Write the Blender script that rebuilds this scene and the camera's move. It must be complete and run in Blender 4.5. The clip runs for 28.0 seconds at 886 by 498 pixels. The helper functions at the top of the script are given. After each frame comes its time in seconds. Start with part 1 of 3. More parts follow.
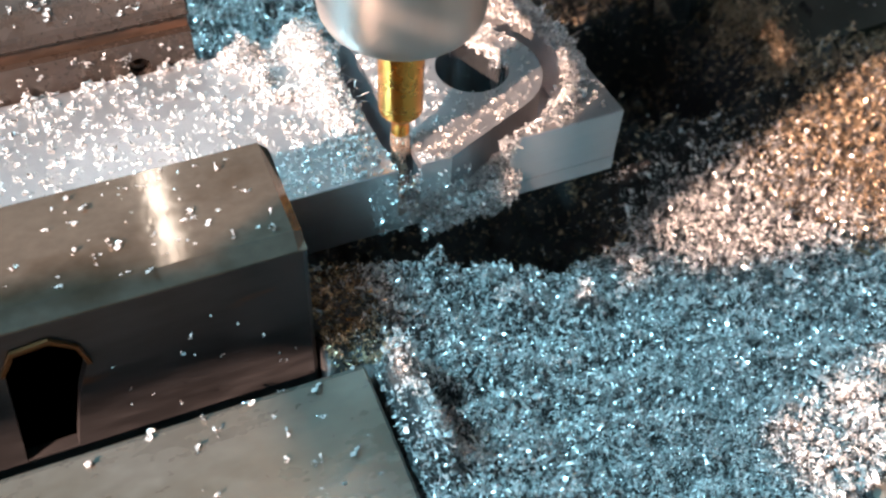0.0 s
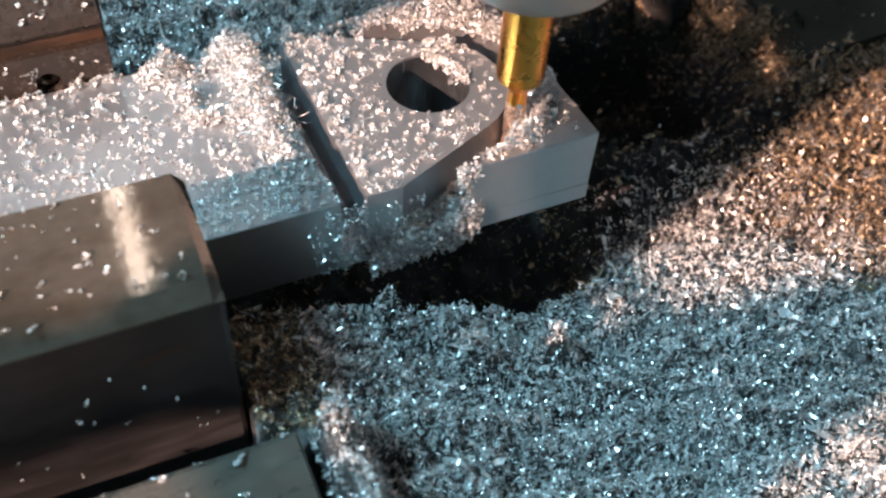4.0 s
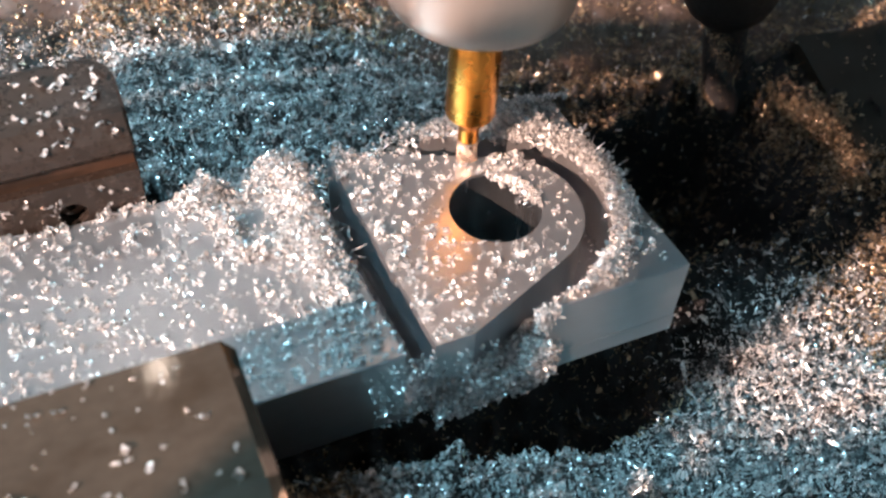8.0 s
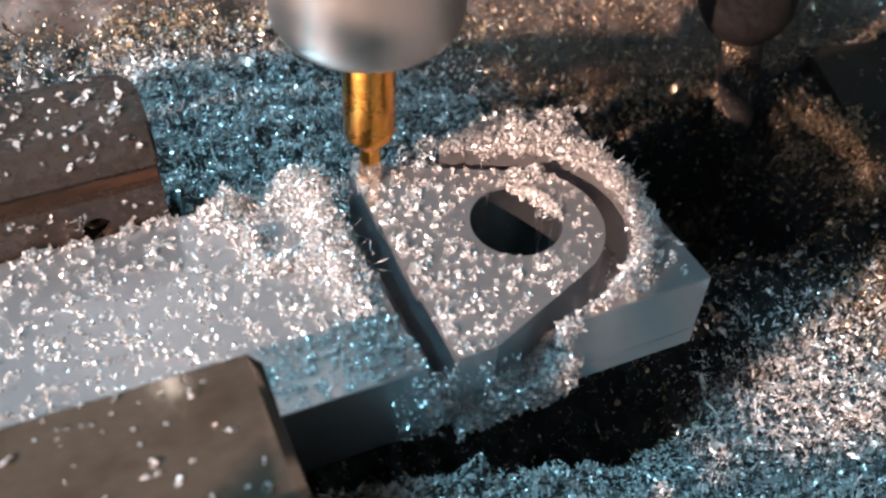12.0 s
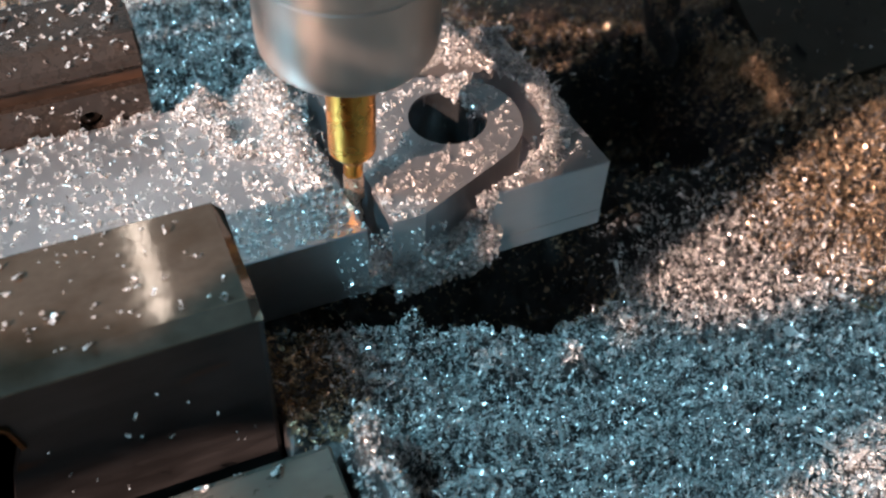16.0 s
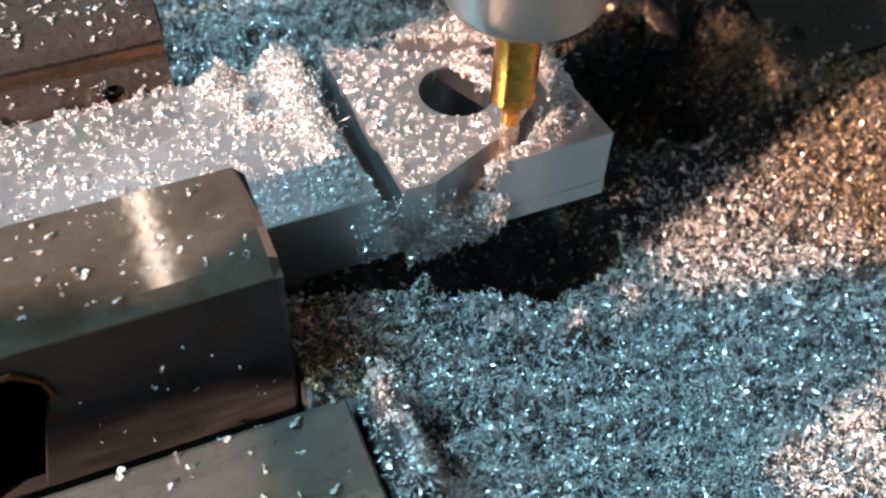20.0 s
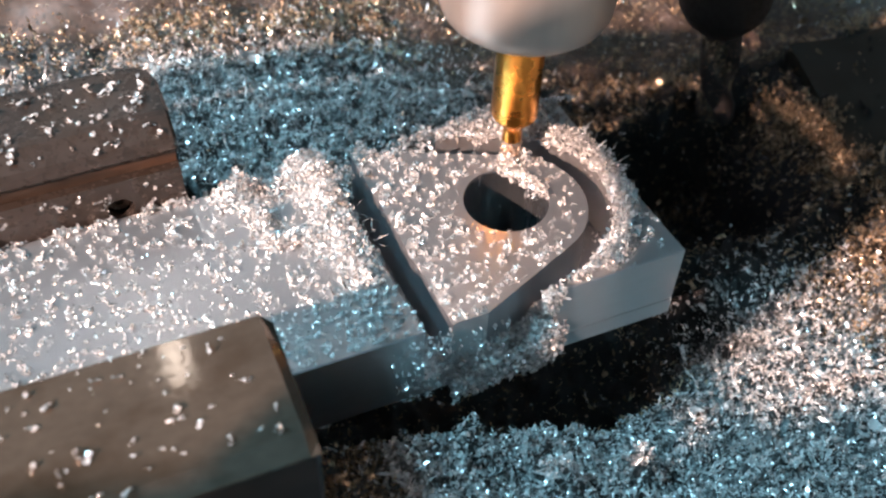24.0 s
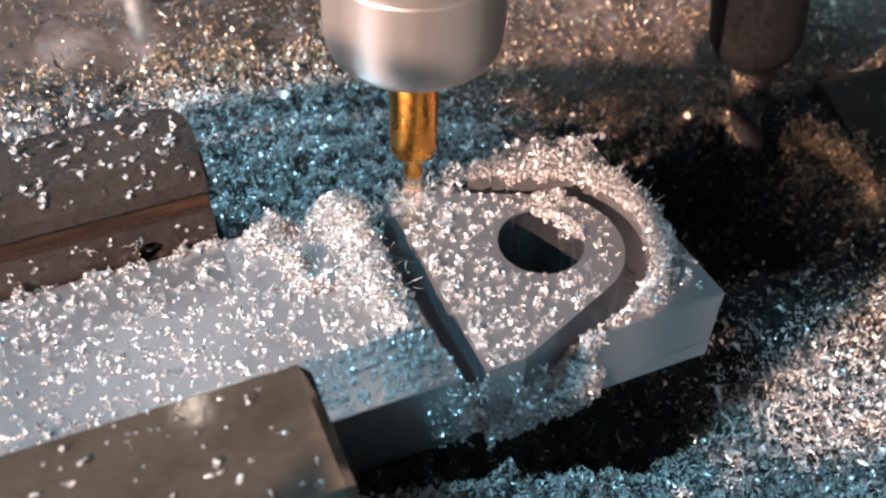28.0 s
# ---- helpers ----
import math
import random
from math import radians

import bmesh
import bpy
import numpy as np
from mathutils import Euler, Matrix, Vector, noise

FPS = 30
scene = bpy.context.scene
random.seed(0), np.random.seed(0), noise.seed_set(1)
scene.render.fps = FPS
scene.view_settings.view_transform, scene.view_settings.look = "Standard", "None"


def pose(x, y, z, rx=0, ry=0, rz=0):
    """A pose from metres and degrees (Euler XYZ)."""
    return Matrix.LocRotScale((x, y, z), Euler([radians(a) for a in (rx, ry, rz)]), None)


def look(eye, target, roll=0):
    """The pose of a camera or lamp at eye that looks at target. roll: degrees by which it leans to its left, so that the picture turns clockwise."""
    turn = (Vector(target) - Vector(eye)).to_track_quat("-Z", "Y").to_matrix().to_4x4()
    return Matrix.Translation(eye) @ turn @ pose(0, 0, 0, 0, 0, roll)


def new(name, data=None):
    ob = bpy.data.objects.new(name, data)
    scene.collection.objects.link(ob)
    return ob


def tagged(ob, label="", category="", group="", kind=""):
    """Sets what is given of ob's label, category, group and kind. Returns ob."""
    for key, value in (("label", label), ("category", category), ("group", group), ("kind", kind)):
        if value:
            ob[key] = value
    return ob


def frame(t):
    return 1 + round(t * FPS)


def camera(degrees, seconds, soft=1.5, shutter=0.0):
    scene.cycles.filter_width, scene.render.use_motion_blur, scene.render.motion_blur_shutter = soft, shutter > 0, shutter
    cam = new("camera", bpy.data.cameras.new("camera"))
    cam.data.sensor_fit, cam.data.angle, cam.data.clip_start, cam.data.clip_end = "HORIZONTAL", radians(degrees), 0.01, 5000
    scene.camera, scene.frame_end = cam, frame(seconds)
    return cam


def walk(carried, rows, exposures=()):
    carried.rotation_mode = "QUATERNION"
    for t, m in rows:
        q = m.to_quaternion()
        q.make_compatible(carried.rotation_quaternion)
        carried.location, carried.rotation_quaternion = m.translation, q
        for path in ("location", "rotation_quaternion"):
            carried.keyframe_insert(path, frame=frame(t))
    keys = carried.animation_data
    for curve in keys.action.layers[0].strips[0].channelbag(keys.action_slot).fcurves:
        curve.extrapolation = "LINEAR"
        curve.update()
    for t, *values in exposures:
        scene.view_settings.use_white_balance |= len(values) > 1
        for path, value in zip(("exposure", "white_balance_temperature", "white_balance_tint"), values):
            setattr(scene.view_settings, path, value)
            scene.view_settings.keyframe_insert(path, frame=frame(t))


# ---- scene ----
cam = camera(44.8, 28.0, soft=2.25)
cam.data.dof.use_dof, cam.data.dof.focus_distance, cam.data.dof.aperture_fstop = True, 0.150, 31.0
PATH = [
    (0, (0.00326, 0.01124, 0.14660), (0.04531, 0.10191, 0.02064), 3.62),
    (0.5, (0.00624, 0.01134, 0.14213), (0.04807, 0.10084, 0.01526), 3.70),
    (1, (0.01049, 0.01596, 0.14478), (0.05339, 0.10451, 0.01760), 4.60),
    (1.5, (0.01203, 0.01605, 0.14110), (0.05439, 0.10512, 0.01410), 4.05),
    (2, (0.01198, 0.01606, 0.13918), (0.05455, 0.10629, 0.01307), 4.11),
    (2.5, (0.01219, 0.01705, 0.13964), (0.05504, 0.10742, 0.01373), 4.26),
    (4.5, (0.01436, 0.02677, 0.13282), (0.05923, 0.11786, 0.00813), 4.37),
    (5, (0.01500, 0.03000, 0.13250), (0.06021, 0.12185, 0.00849), 4.10),
    (5.5, (0.01547, 0.03378, 0.13212), (0.06103, 0.12669, 0.00903), 3.88),
    (6, (0.01520, 0.03886, 0.13117), (0.06125, 0.13133, 0.00794), 4.27),
    (6.5, (0.01295, 0.03935, 0.13350), (0.05869, 0.13356, 0.01147), 3.79),
    (7, (0.01333, 0.04193, 0.13362), (0.05797, 0.13619, 0.01123), 3.42),
    (7.5, (0.01394, 0.04459, 0.13193), (0.05911, 0.13896, 0.00982), 3.58),
    (8, (0.01391, 0.04612, 0.13050), (0.05949, 0.14025, 0.00836), 3.84),
    (8.5, (0.01398, 0.04749, 0.12928), (0.05954, 0.14163, 0.00714), 3.85),
    (9, (0.01343, 0.04835, 0.12982), (0.05919, 0.14300, 0.00814), 3.72),
    (9.5, (0.01325, 0.04948, 0.13004), (0.05882, 0.14450, 0.00859), 3.40),
    (10, (0.01252, 0.05070, 0.12951), (0.05779, 0.14571, 0.00794), 3.39),
    (10.5, (0.01227, 0.05053, 0.12934), (0.05754, 0.14586, 0.00802), 3.35),
    (11, (0.01281, 0.05030, 0.13045), (0.05819, 0.14589, 0.00937), 3.31),
    (11.5, (0.01276, 0.04879, 0.13084), (0.05798, 0.14441, 0.00973), 3.39),
    (13.5, (0.00921, 0.03970, 0.13251), (0.05443, 0.13499, 0.01114), 3.50),
    (14, (0.00989, 0.03615, 0.13333), (0.05478, 0.13146, 0.01185), 3.23),
    (14.5, (0.01058, 0.03144, 0.13495), (0.05506, 0.12678, 0.01334), 3.04),
    (15, (0.01054, 0.02723, 0.13652), (0.05510, 0.12253, 0.01490), 3.03),
    (15.5, (0.01018, 0.02254, 0.13820), (0.05467, 0.11814, 0.01680), 2.81),
    (16, (0.00978, 0.01847, 0.13958), (0.05414, 0.11364, 0.01780), 3.04),
    (16.5, (0.00943, 0.01327, 0.14122), (0.05349, 0.10821, 0.01914), 3.00),
    (17, (0.00799, 0.00922, 0.14178), (0.05217, 0.10362, 0.01933), 3.21),
    (17.5, (0.00861, 0.00669, 0.14266), (0.05227, 0.10123, 0.02013), 2.97),
    (18, (0.00762, 0.00622, 0.14368), (0.05131, 0.10020, 0.02073), 3.21),
    (18.5, (0.00661, 0.00638, 0.14468), (0.05033, 0.10103, 0.02226), 2.94),
    (19, (0.00644, 0.00901, 0.14385), (0.05058, 0.10304, 0.02111), 3.31),
    (19.5, (0.00557, 0.01102, 0.14309), (0.04947, 0.10545, 0.02057), 3.05),
    (20, (0.00612, 0.01232, 0.14133), (0.04986, 0.10728, 0.01916), 2.79),
    (20.5, (0.00713, 0.01426, 0.14041), (0.05166, 0.10897, 0.01833), 3.08),
    (21, (0.00748, 0.01662, 0.13911), (0.05225, 0.11143, 0.01720), 3.34),
    (21.5, (0.00900, 0.02145, 0.13904), (0.05402, 0.11608, 0.01708), 3.45),
    (22, (0.00905, 0.02386, 0.13924), (0.05338, 0.11936, 0.01770), 2.81),
    (22.5, (0.00947, 0.02780, 0.13790), (0.05383, 0.12364, 0.01664), 2.71),
    (24.5, (0.00922, 0.03799, 0.13659), (0.05360, 0.13488, 0.01618), 2.54),
    (25, (0.00842, 0.03898, 0.13581), (0.05298, 0.13577, 0.01539), 2.71),
    (25.5, (0.00857, 0.04079, 0.13546), (0.05289, 0.13785, 0.01517), 2.53),
    (26, (0.00779, 0.04217, 0.13487), (0.05202, 0.13961, 0.01484), 2.42),
    (26.5, (0.00723, 0.04284, 0.13502), (0.05104, 0.14036, 0.01490), 2.42),
    (27, (0.00699, 0.04253, 0.13542), (0.05052, 0.14040, 0.01550), 2.17),
    (27.5, (0.00755, 0.04259, 0.13650), (0.05099, 0.14072, 0.01676), 2.04),
    (28, (0.00735, 0.04148, 0.13746), (0.05162, 0.14055, 0.01879), 2.07),
]
walk(cam, [(t, look(eye, target, roll)) for t, eye, target, roll in PATH], [(0, 1.68, 6400, 9), (1, 1.54, 6500, 11), (2.5, 1.40, 6500, 11), (4.5, 1.12, 6650, 14), (6.5, 1.12, 6550, 12), (9, 0.98, 6400, 11), (12, 0.9, 6200, 10), (14, 0.88, 6150, 10), (16, 0.80, 6350, 10), (18, 1.0, 6450, 14), (20, 1.22, 6550, 12), (22.5, 1.24, 6500, 12), (25, 1.0, 6250, 11), (28, 0.95, 6200, 11)])

U = 0.00134  # one plan unit in metres; the plan below is drawn in these units


# ---- world and light ----
SUN_AZ, SUN_EL = 25.0, 30.0  # the way the sunlight travels over the plan, and its height
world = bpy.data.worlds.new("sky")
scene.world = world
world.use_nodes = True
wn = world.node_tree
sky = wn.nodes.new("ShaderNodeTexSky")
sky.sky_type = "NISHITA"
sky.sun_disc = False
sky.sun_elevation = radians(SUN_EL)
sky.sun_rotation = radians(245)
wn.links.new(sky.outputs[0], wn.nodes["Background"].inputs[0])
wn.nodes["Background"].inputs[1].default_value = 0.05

sun_way = Vector((math.cos(radians(SUN_AZ)) * math.cos(radians(SUN_EL)), math.sin(radians(SUN_AZ)) * math.cos(radians(SUN_EL)), -math.sin(radians(SUN_EL))))
sun = new("sun", bpy.data.lights.new("sun", "SUN"))
sun.data.energy, sun.data.angle, sun.data.color = 5.2, radians(0.6), (1.0, 0.66, 0.52)
sun.matrix_world = look((0, 0, 0), sun_way)

# area lamp added in the sunny-side window opening to stand in for blue sky
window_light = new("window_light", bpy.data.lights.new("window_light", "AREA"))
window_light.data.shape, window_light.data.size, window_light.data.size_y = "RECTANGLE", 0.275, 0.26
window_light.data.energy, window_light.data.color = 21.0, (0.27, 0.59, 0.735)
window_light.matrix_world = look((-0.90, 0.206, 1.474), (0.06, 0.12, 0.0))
# unseen narrow white lamp behind the vise, added for the streak on the jaw
jaw_streak_lamp = new("jaw_streak_lamp", bpy.data.lights.new("jaw_streak_lamp", "AREA"))
jaw_streak_lamp.data.shape, jaw_streak_lamp.data.size, jaw_streak_lamp.data.size_y = "RECTANGLE", 0.007, 0.16
jaw_streak_lamp.data.energy, jaw_streak_lamp.data.color = 0.0225, (1.0, 0.97, 0.95)
jaw_streak_lamp.matrix_world = look((0.020, 0.43, 0.41), (0.02, 0.10, 0.03))


# ---- materials ----
def material(name, rgb, rough=0.5, metal=0.0, vary=0.15, grain=400.0, bump=0.1, stain=None, stain_scale=60.0, stain_edge=(0.5, 0.7), rough_vary=0.15, stretch=(1, 1, 1), island=0.0):
    """A surface with grain, larger mottling, optional stains and fine relief. Scales are per metre."""
    m = bpy.data.materials.new(name)
    m.use_nodes = True
    n, l = m.node_tree.nodes, m.node_tree.links
    b = n["Principled BSDF"]
    b.inputs["Metallic"].default_value = metal
    tc = n.new("ShaderNodeTexCoord")
    mp = n.new("ShaderNodeMapping")
    mp.inputs["Scale"].default_value = stretch
    l.new(tc.outputs["Object"], mp.inputs["Vector"])

    def tex(scale, detail=4.0):
        t = n.new("ShaderNodeTexNoise")
        t.inputs["Scale"].default_value, t.inputs["Detail"].default_value = scale, detail
        l.new(mp.outputs[0], t.inputs["Vector"])
        return t

    fine, broad = tex(grain), tex(grain / 9.0, 3.0)
    mix = n.new("ShaderNodeMath")
    mix.operation = "ADD"
    l.new(fine.outputs[0], mix.inputs[0])
    l.new(broad.outputs[0], mix.inputs[1])
    ramp = n.new("ShaderNodeMapRange")
    ramp.inputs["From Min"].default_value, ramp.inputs["From Max"].default_value = 0.7, 1.3
    ramp.inputs["To Min"].default_value, ramp.inputs["To Max"].default_value = 1 - vary, 1 + vary
    l.new(mix.outputs[0], ramp.inputs["Value"])
    col = n.new("ShaderNodeVectorMath")
    col.operation = "SCALE"
    col.inputs[0].default_value = rgb
    l.new(ramp.outputs[0], col.inputs["Scale"])
    out = col.outputs[0]
    if island:
        geo = n.new("ShaderNodeNewGeometry")
        r2 = n.new("ShaderNodeMapRange")
        r2.inputs["To Min"].default_value, r2.inputs["To Max"].default_value = 1 - island, 1.0
        l.new(geo.outputs["Random Per Island"], r2.inputs["Value"])
        c2 = n.new("ShaderNodeVectorMath")
        c2.operation = "SCALE"
        l.new(out, c2.inputs[0])
        l.new(r2.outputs[0], c2.inputs["Scale"])
        out = c2.outputs[0]
    if stain:
        st = tex(stain_scale, 5.0)
        sr = n.new("ShaderNodeMapRange")
        sr.inputs["From Min"].default_value, sr.inputs["From Max"].default_value = stain_edge
        l.new(st.outputs[0], sr.inputs["Value"])
        sm = n.new("ShaderNodeMix")
        sm.data_type = "RGBA"
        l.new(sr.outputs[0], sm.inputs["Factor"])
        l.new(out, sm.inputs["A"])
        sm.inputs["B"].default_value = (*stain, 1)
        out = sm.outputs["Result"]
    l.new(out, b.inputs["Base Color"])
    rr = n.new("ShaderNodeMapRange")
    rr.inputs["From Min"].default_value, rr.inputs["From Max"].default_value = 0.7, 1.3
    rr.inputs["To Min"].default_value, rr.inputs["To Max"].default_value = max(0.03, rough - rough_vary), min(1, rough + rough_vary)
    l.new(mix.outputs[0], rr.inputs["Value"])
    l.new(rr.outputs[0], b.inputs["Roughness"])
    if bump:
        bp = n.new("ShaderNodeBump")
        bp.inputs["Strength"].default_value, bp.inputs["Distance"].default_value = bump, 0.0003
        l.new(fine.outputs[0], bp.inputs["Height"])
        l.new(bp.outputs[0], b.inputs["Normal"])
    return m


ALU = material("milled_aluminium", (0.60, 0.595, 0.60), 0.33, 0.88, 0.04, 900, 0.015, rough_vary=0.04, stretch=(0.25, 1, 1))
CHIP = material("aluminium_chip", (0.90, 0.89, 0.88), 0.25, 0.5, 0.1, 1500, 0.0, island=0.4)
# brown for oil stains; also darkens the chips that lie in shade
OILY_SHADED_CHIP = material("oily_shaded_chip", (0.64, 0.48, 0.32), 0.28, 0.6, 0.2, 1500, 0.0, island=0.65)
# near black, in place of the shade under the bar and beyond its end
SHADED_BED = material("shaded_chip_bed", (0.03, 0.028, 0.028), 0.6, 0.3, 0.5, 1800, 0.6)
CHIP_BED = material("packed_chip_bed", (0.10, 0.10, 0.10), 0.4, 0.5, 0.7, 1500, 1.0)
BROWN_BED = material("dirty_table", (0.13, 0.097, 0.085), 0.55, 0.3, 0.35, 500, 0.4, stain=(0.09, 0.065, 0.05), stain_scale=90)
SLIDE = material("worn_slide_steel", (0.155, 0.145, 0.125), 0.30, 0.5, 0.14, 700, 0.06, stain=(0.10, 0.085, 0.06), stain_scale=60, stain_edge=(0.45, 0.8), rough_vary=0.08, stretch=(0.5, 1, 1))
STEEL = material("ground_steel", (0.168, 0.134, 0.104), 0.075, 0.6, 0.16, 900, 0.04, stain=(0.085, 0.055, 0.034), stain_scale=110, stain_edge=(0.48, 0.72), rough_vary=0.025, stretch=(0.7, 1, 1))
REAR = material("dark_steel", (0.085, 0.070, 0.062), 0.28, 0.6, 0.18, 900, 0.05, stain=(0.075, 0.055, 0.042), stain_scale=160, stain_edge=(0.5, 0.8), rough_vary=0.05)
RUST = material("rusty_steel", (0.055, 0.035, 0.024), 0.6, 0.3, 0.5, 700, 0.3, stain=(0.13, 0.062, 0.035), stain_scale=220, stretch=(0.25, 1, 1))
# darker than the ground steel, so the jaw face's shade is in the colour
DARK = material("shade_dark_steel", (0.046, 0.044, 0.046), 0.48, 0.4, 0.4, 500, 0.15, stain=(0.10, 0.042, 0.020), stain_scale=170, stain_edge=(0.66, 0.78), stretch=(0.3, 1, 1))
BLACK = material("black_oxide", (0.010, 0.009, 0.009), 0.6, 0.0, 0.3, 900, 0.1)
GOLD = material("titanium_nitride", (0.92, 0.39, 0.07), 0.27, 1.0, 0.03, 300, 0.0, rough_vary=0.015)
CARBIDE = material("bare_cutter", (0.80, 0.60, 0.46), 0.3, 0.9, 0.1, 1500, 0.0)
NUT = material("satin_nut", (0.50, 0.455, 0.42), 0.38, 0.7, 0.05, 700, 0.03, rough_vary=0.06, stretch=(1, 1, 0.1))
# darker than the bar's aluminium: the groove's shade is in this colour
SHADED_WALL = material("shaded_groove_wall", (0.34, 0.35, 0.37), 0.42, 0.8, 0.1, 900, 0.03, rough_vary=0.06, stretch=(1, 1, 0.1))
BORE = material("bright_bore", (0.42, 0.45, 0.48), 0.24, 0.95, 0.1, 900, 0.02, rough_vary=0.04, stretch=(1, 1, 0.1))
NOZZLE = material("polished_nozzle", (0.86, 0.84, 0.82), 0.3, 0.6, 0.05, 700, 0.02)
BRASS = material("brass", (0.12, 0.05, 0.016), 0.5, 0.7, 0.15, 700, 0.1)
PANEL = material("dark_panel", (0.022, 0.019, 0.012), 0.6, 0.0, 0.2, 120, 0.1)
PLASTER = material("plaster", (0.34, 0.34, 0.35), 0.8, 0.0, 0.08, 30, 0.2)
WOOD = material("painted_wood", (0.55, 0.52, 0.47), 0.5, 0.0, 0.08, 60, 0.1)
TABLE = material("bare_table", (0.24, 0.23, 0.20), 0.4, 0.5, 0.12, 300, 0.1)


# ---- builders ----
def link(name, bm, mat, parent=None, label="", smooth=False):
    bm.normal_update()
    me = bpy.data.meshes.new(name)
    bm.to_mesh(me)
    bm.free()
    me.materials.append(mat)
    if smooth:
        me.set_sharp_from_angle(angle=radians(35))
    ob = new(name, me)
    if parent:
        ob.parent = parent
    if label:
        tagged(ob, label)
    return ob


def part(name, bm, mat, parent, label="", smooth=False):
    """One mesh under a thing or under a part."""
    return link(name, bm, mat, parent, label, smooth)


def prism(profile, a, b, axis="x", holes=()):
    """A solid: an outline in the plane across the axis, from a to b, in plan units. Holes go right through."""
    bm = bmesh.new()

    def place(p, q, s):
        return Vector({"x": (s, p, q), "y": (p, s, q), "z": (p, q, s)}[axis]) * U

    loops = [profile, *holes]
    for s in (a, b):
        edges = []
        for loop in loops:
            vs = [bm.verts.new(place(p, q, s)) for p, q in loop]
            edges += [bm.edges.new((vs[i], vs[(i + 1) % len(vs)])) for i in range(len(vs))]
        bmesh.ops.triangle_fill(bm, edges=edges, use_beauty=True, use_dissolve=False)
    bm.verts.ensure_lookup_table()
    total = sum(len(loop) for loop in loops)
    at = 0
    for loop in loops:
        k = len(loop)
        for i in range(k):
            j = (i + 1) % k
            bm.faces.new((bm.verts[at + i], bm.verts[at + j], bm.verts[total + at + j], bm.verts[total + at + i]))
        at += k
    bmesh.ops.recalc_face_normals(bm, faces=bm.faces)
    return bm


def join(*bms):
    """Several closed shells in one bmesh."""
    out = bmesh.new()
    for b in bms:
        me = bpy.data.meshes.new("joined")
        b.to_mesh(me)
        b.free()
        out.from_mesh(me)
        bpy.data.meshes.remove(me)
    return out


def lathe(profile, steps=64, flutes=0, twist=0.0, depth=0.0):
    """A turned body from (radius, height) pairs; flutes cut it in a helix."""
    bm = bmesh.new()
    rings = []
    for r, z in profile:
        ring = []
        for i in range(steps):
            a = math.tau * i / steps
            rr = r
            if flutes:
                rr = r * (1 - depth * max(0.0, math.sin(flutes * (a + twist * z))) ** 0.7)
            ring.append(bm.verts.new((rr * math.cos(a) * U, rr * math.sin(a) * U, z * U)))
        rings.append(ring)
    for lo, hi in zip(rings, rings[1:]):
        for i in range(steps):
            j = (i + 1) % steps
            bm.faces.new((lo[i], lo[j], hi[j], hi[i]))
    bm.faces.new(rings[0][::-1])
    bm.faces.new(rings[-1])
    if flutes == 0:
        for f in bm.faces:
            f.smooth = True
    return bm


def bevel(bm, width, segments=2):
    sharp = [e for e in bm.edges if len(e.link_faces) == 2 and e.calc_face_angle(0) > radians(40)]
    bmesh.ops.bevel(bm, geom=sharp, offset=width * U, segments=segments, affect="EDGES", profile=0.6, clamp_overlap=True)
    return bm


def chamfer(bm, chosen, width, segments=1):
    """Cut back the edges whose two ends are both chosen."""
    edges = [e for e in bm.edges if all(chosen(v.co) for v in e.verts) and e.calc_face_angle(0) > radians(15)]
    bmesh.ops.bevel(bm, geom=edges, offset=width * U, segments=segments, affect="EDGES", profile=0.6, clamp_overlap=True)


def step(x):
    x = np.clip(x, 0, 1)
    return x * x * (3 - 2 * x)


# ---- the chip bed: heights over the plan ----
def waves(x, y, seed, scale):
    """Smooth uneven ground out of a few crossing waves."""
    rng = np.random.RandomState(seed)
    z = np.zeros_like(x)
    for k in range(14):
        a, p, f = rng.uniform(0, math.tau), rng.uniform(0, math.tau), rng.uniform(0.6, 1.8) / scale
        z += np.sin((x * math.cos(a) + y * math.sin(a)) * f * math.tau + p)
    return z / 3.7


def hump(x, y, cx, cy, rx, ry, h):
    return h * np.exp(-((x - cx) / rx) ** 2 - ((y - cy) / ry) ** 2)


def ridge_line(x):
    """The low ridge of clumped chips behind the pit, from the bar to the tool holder."""
    return 129.2 - 0.006 * (x - 56.0) ** 2


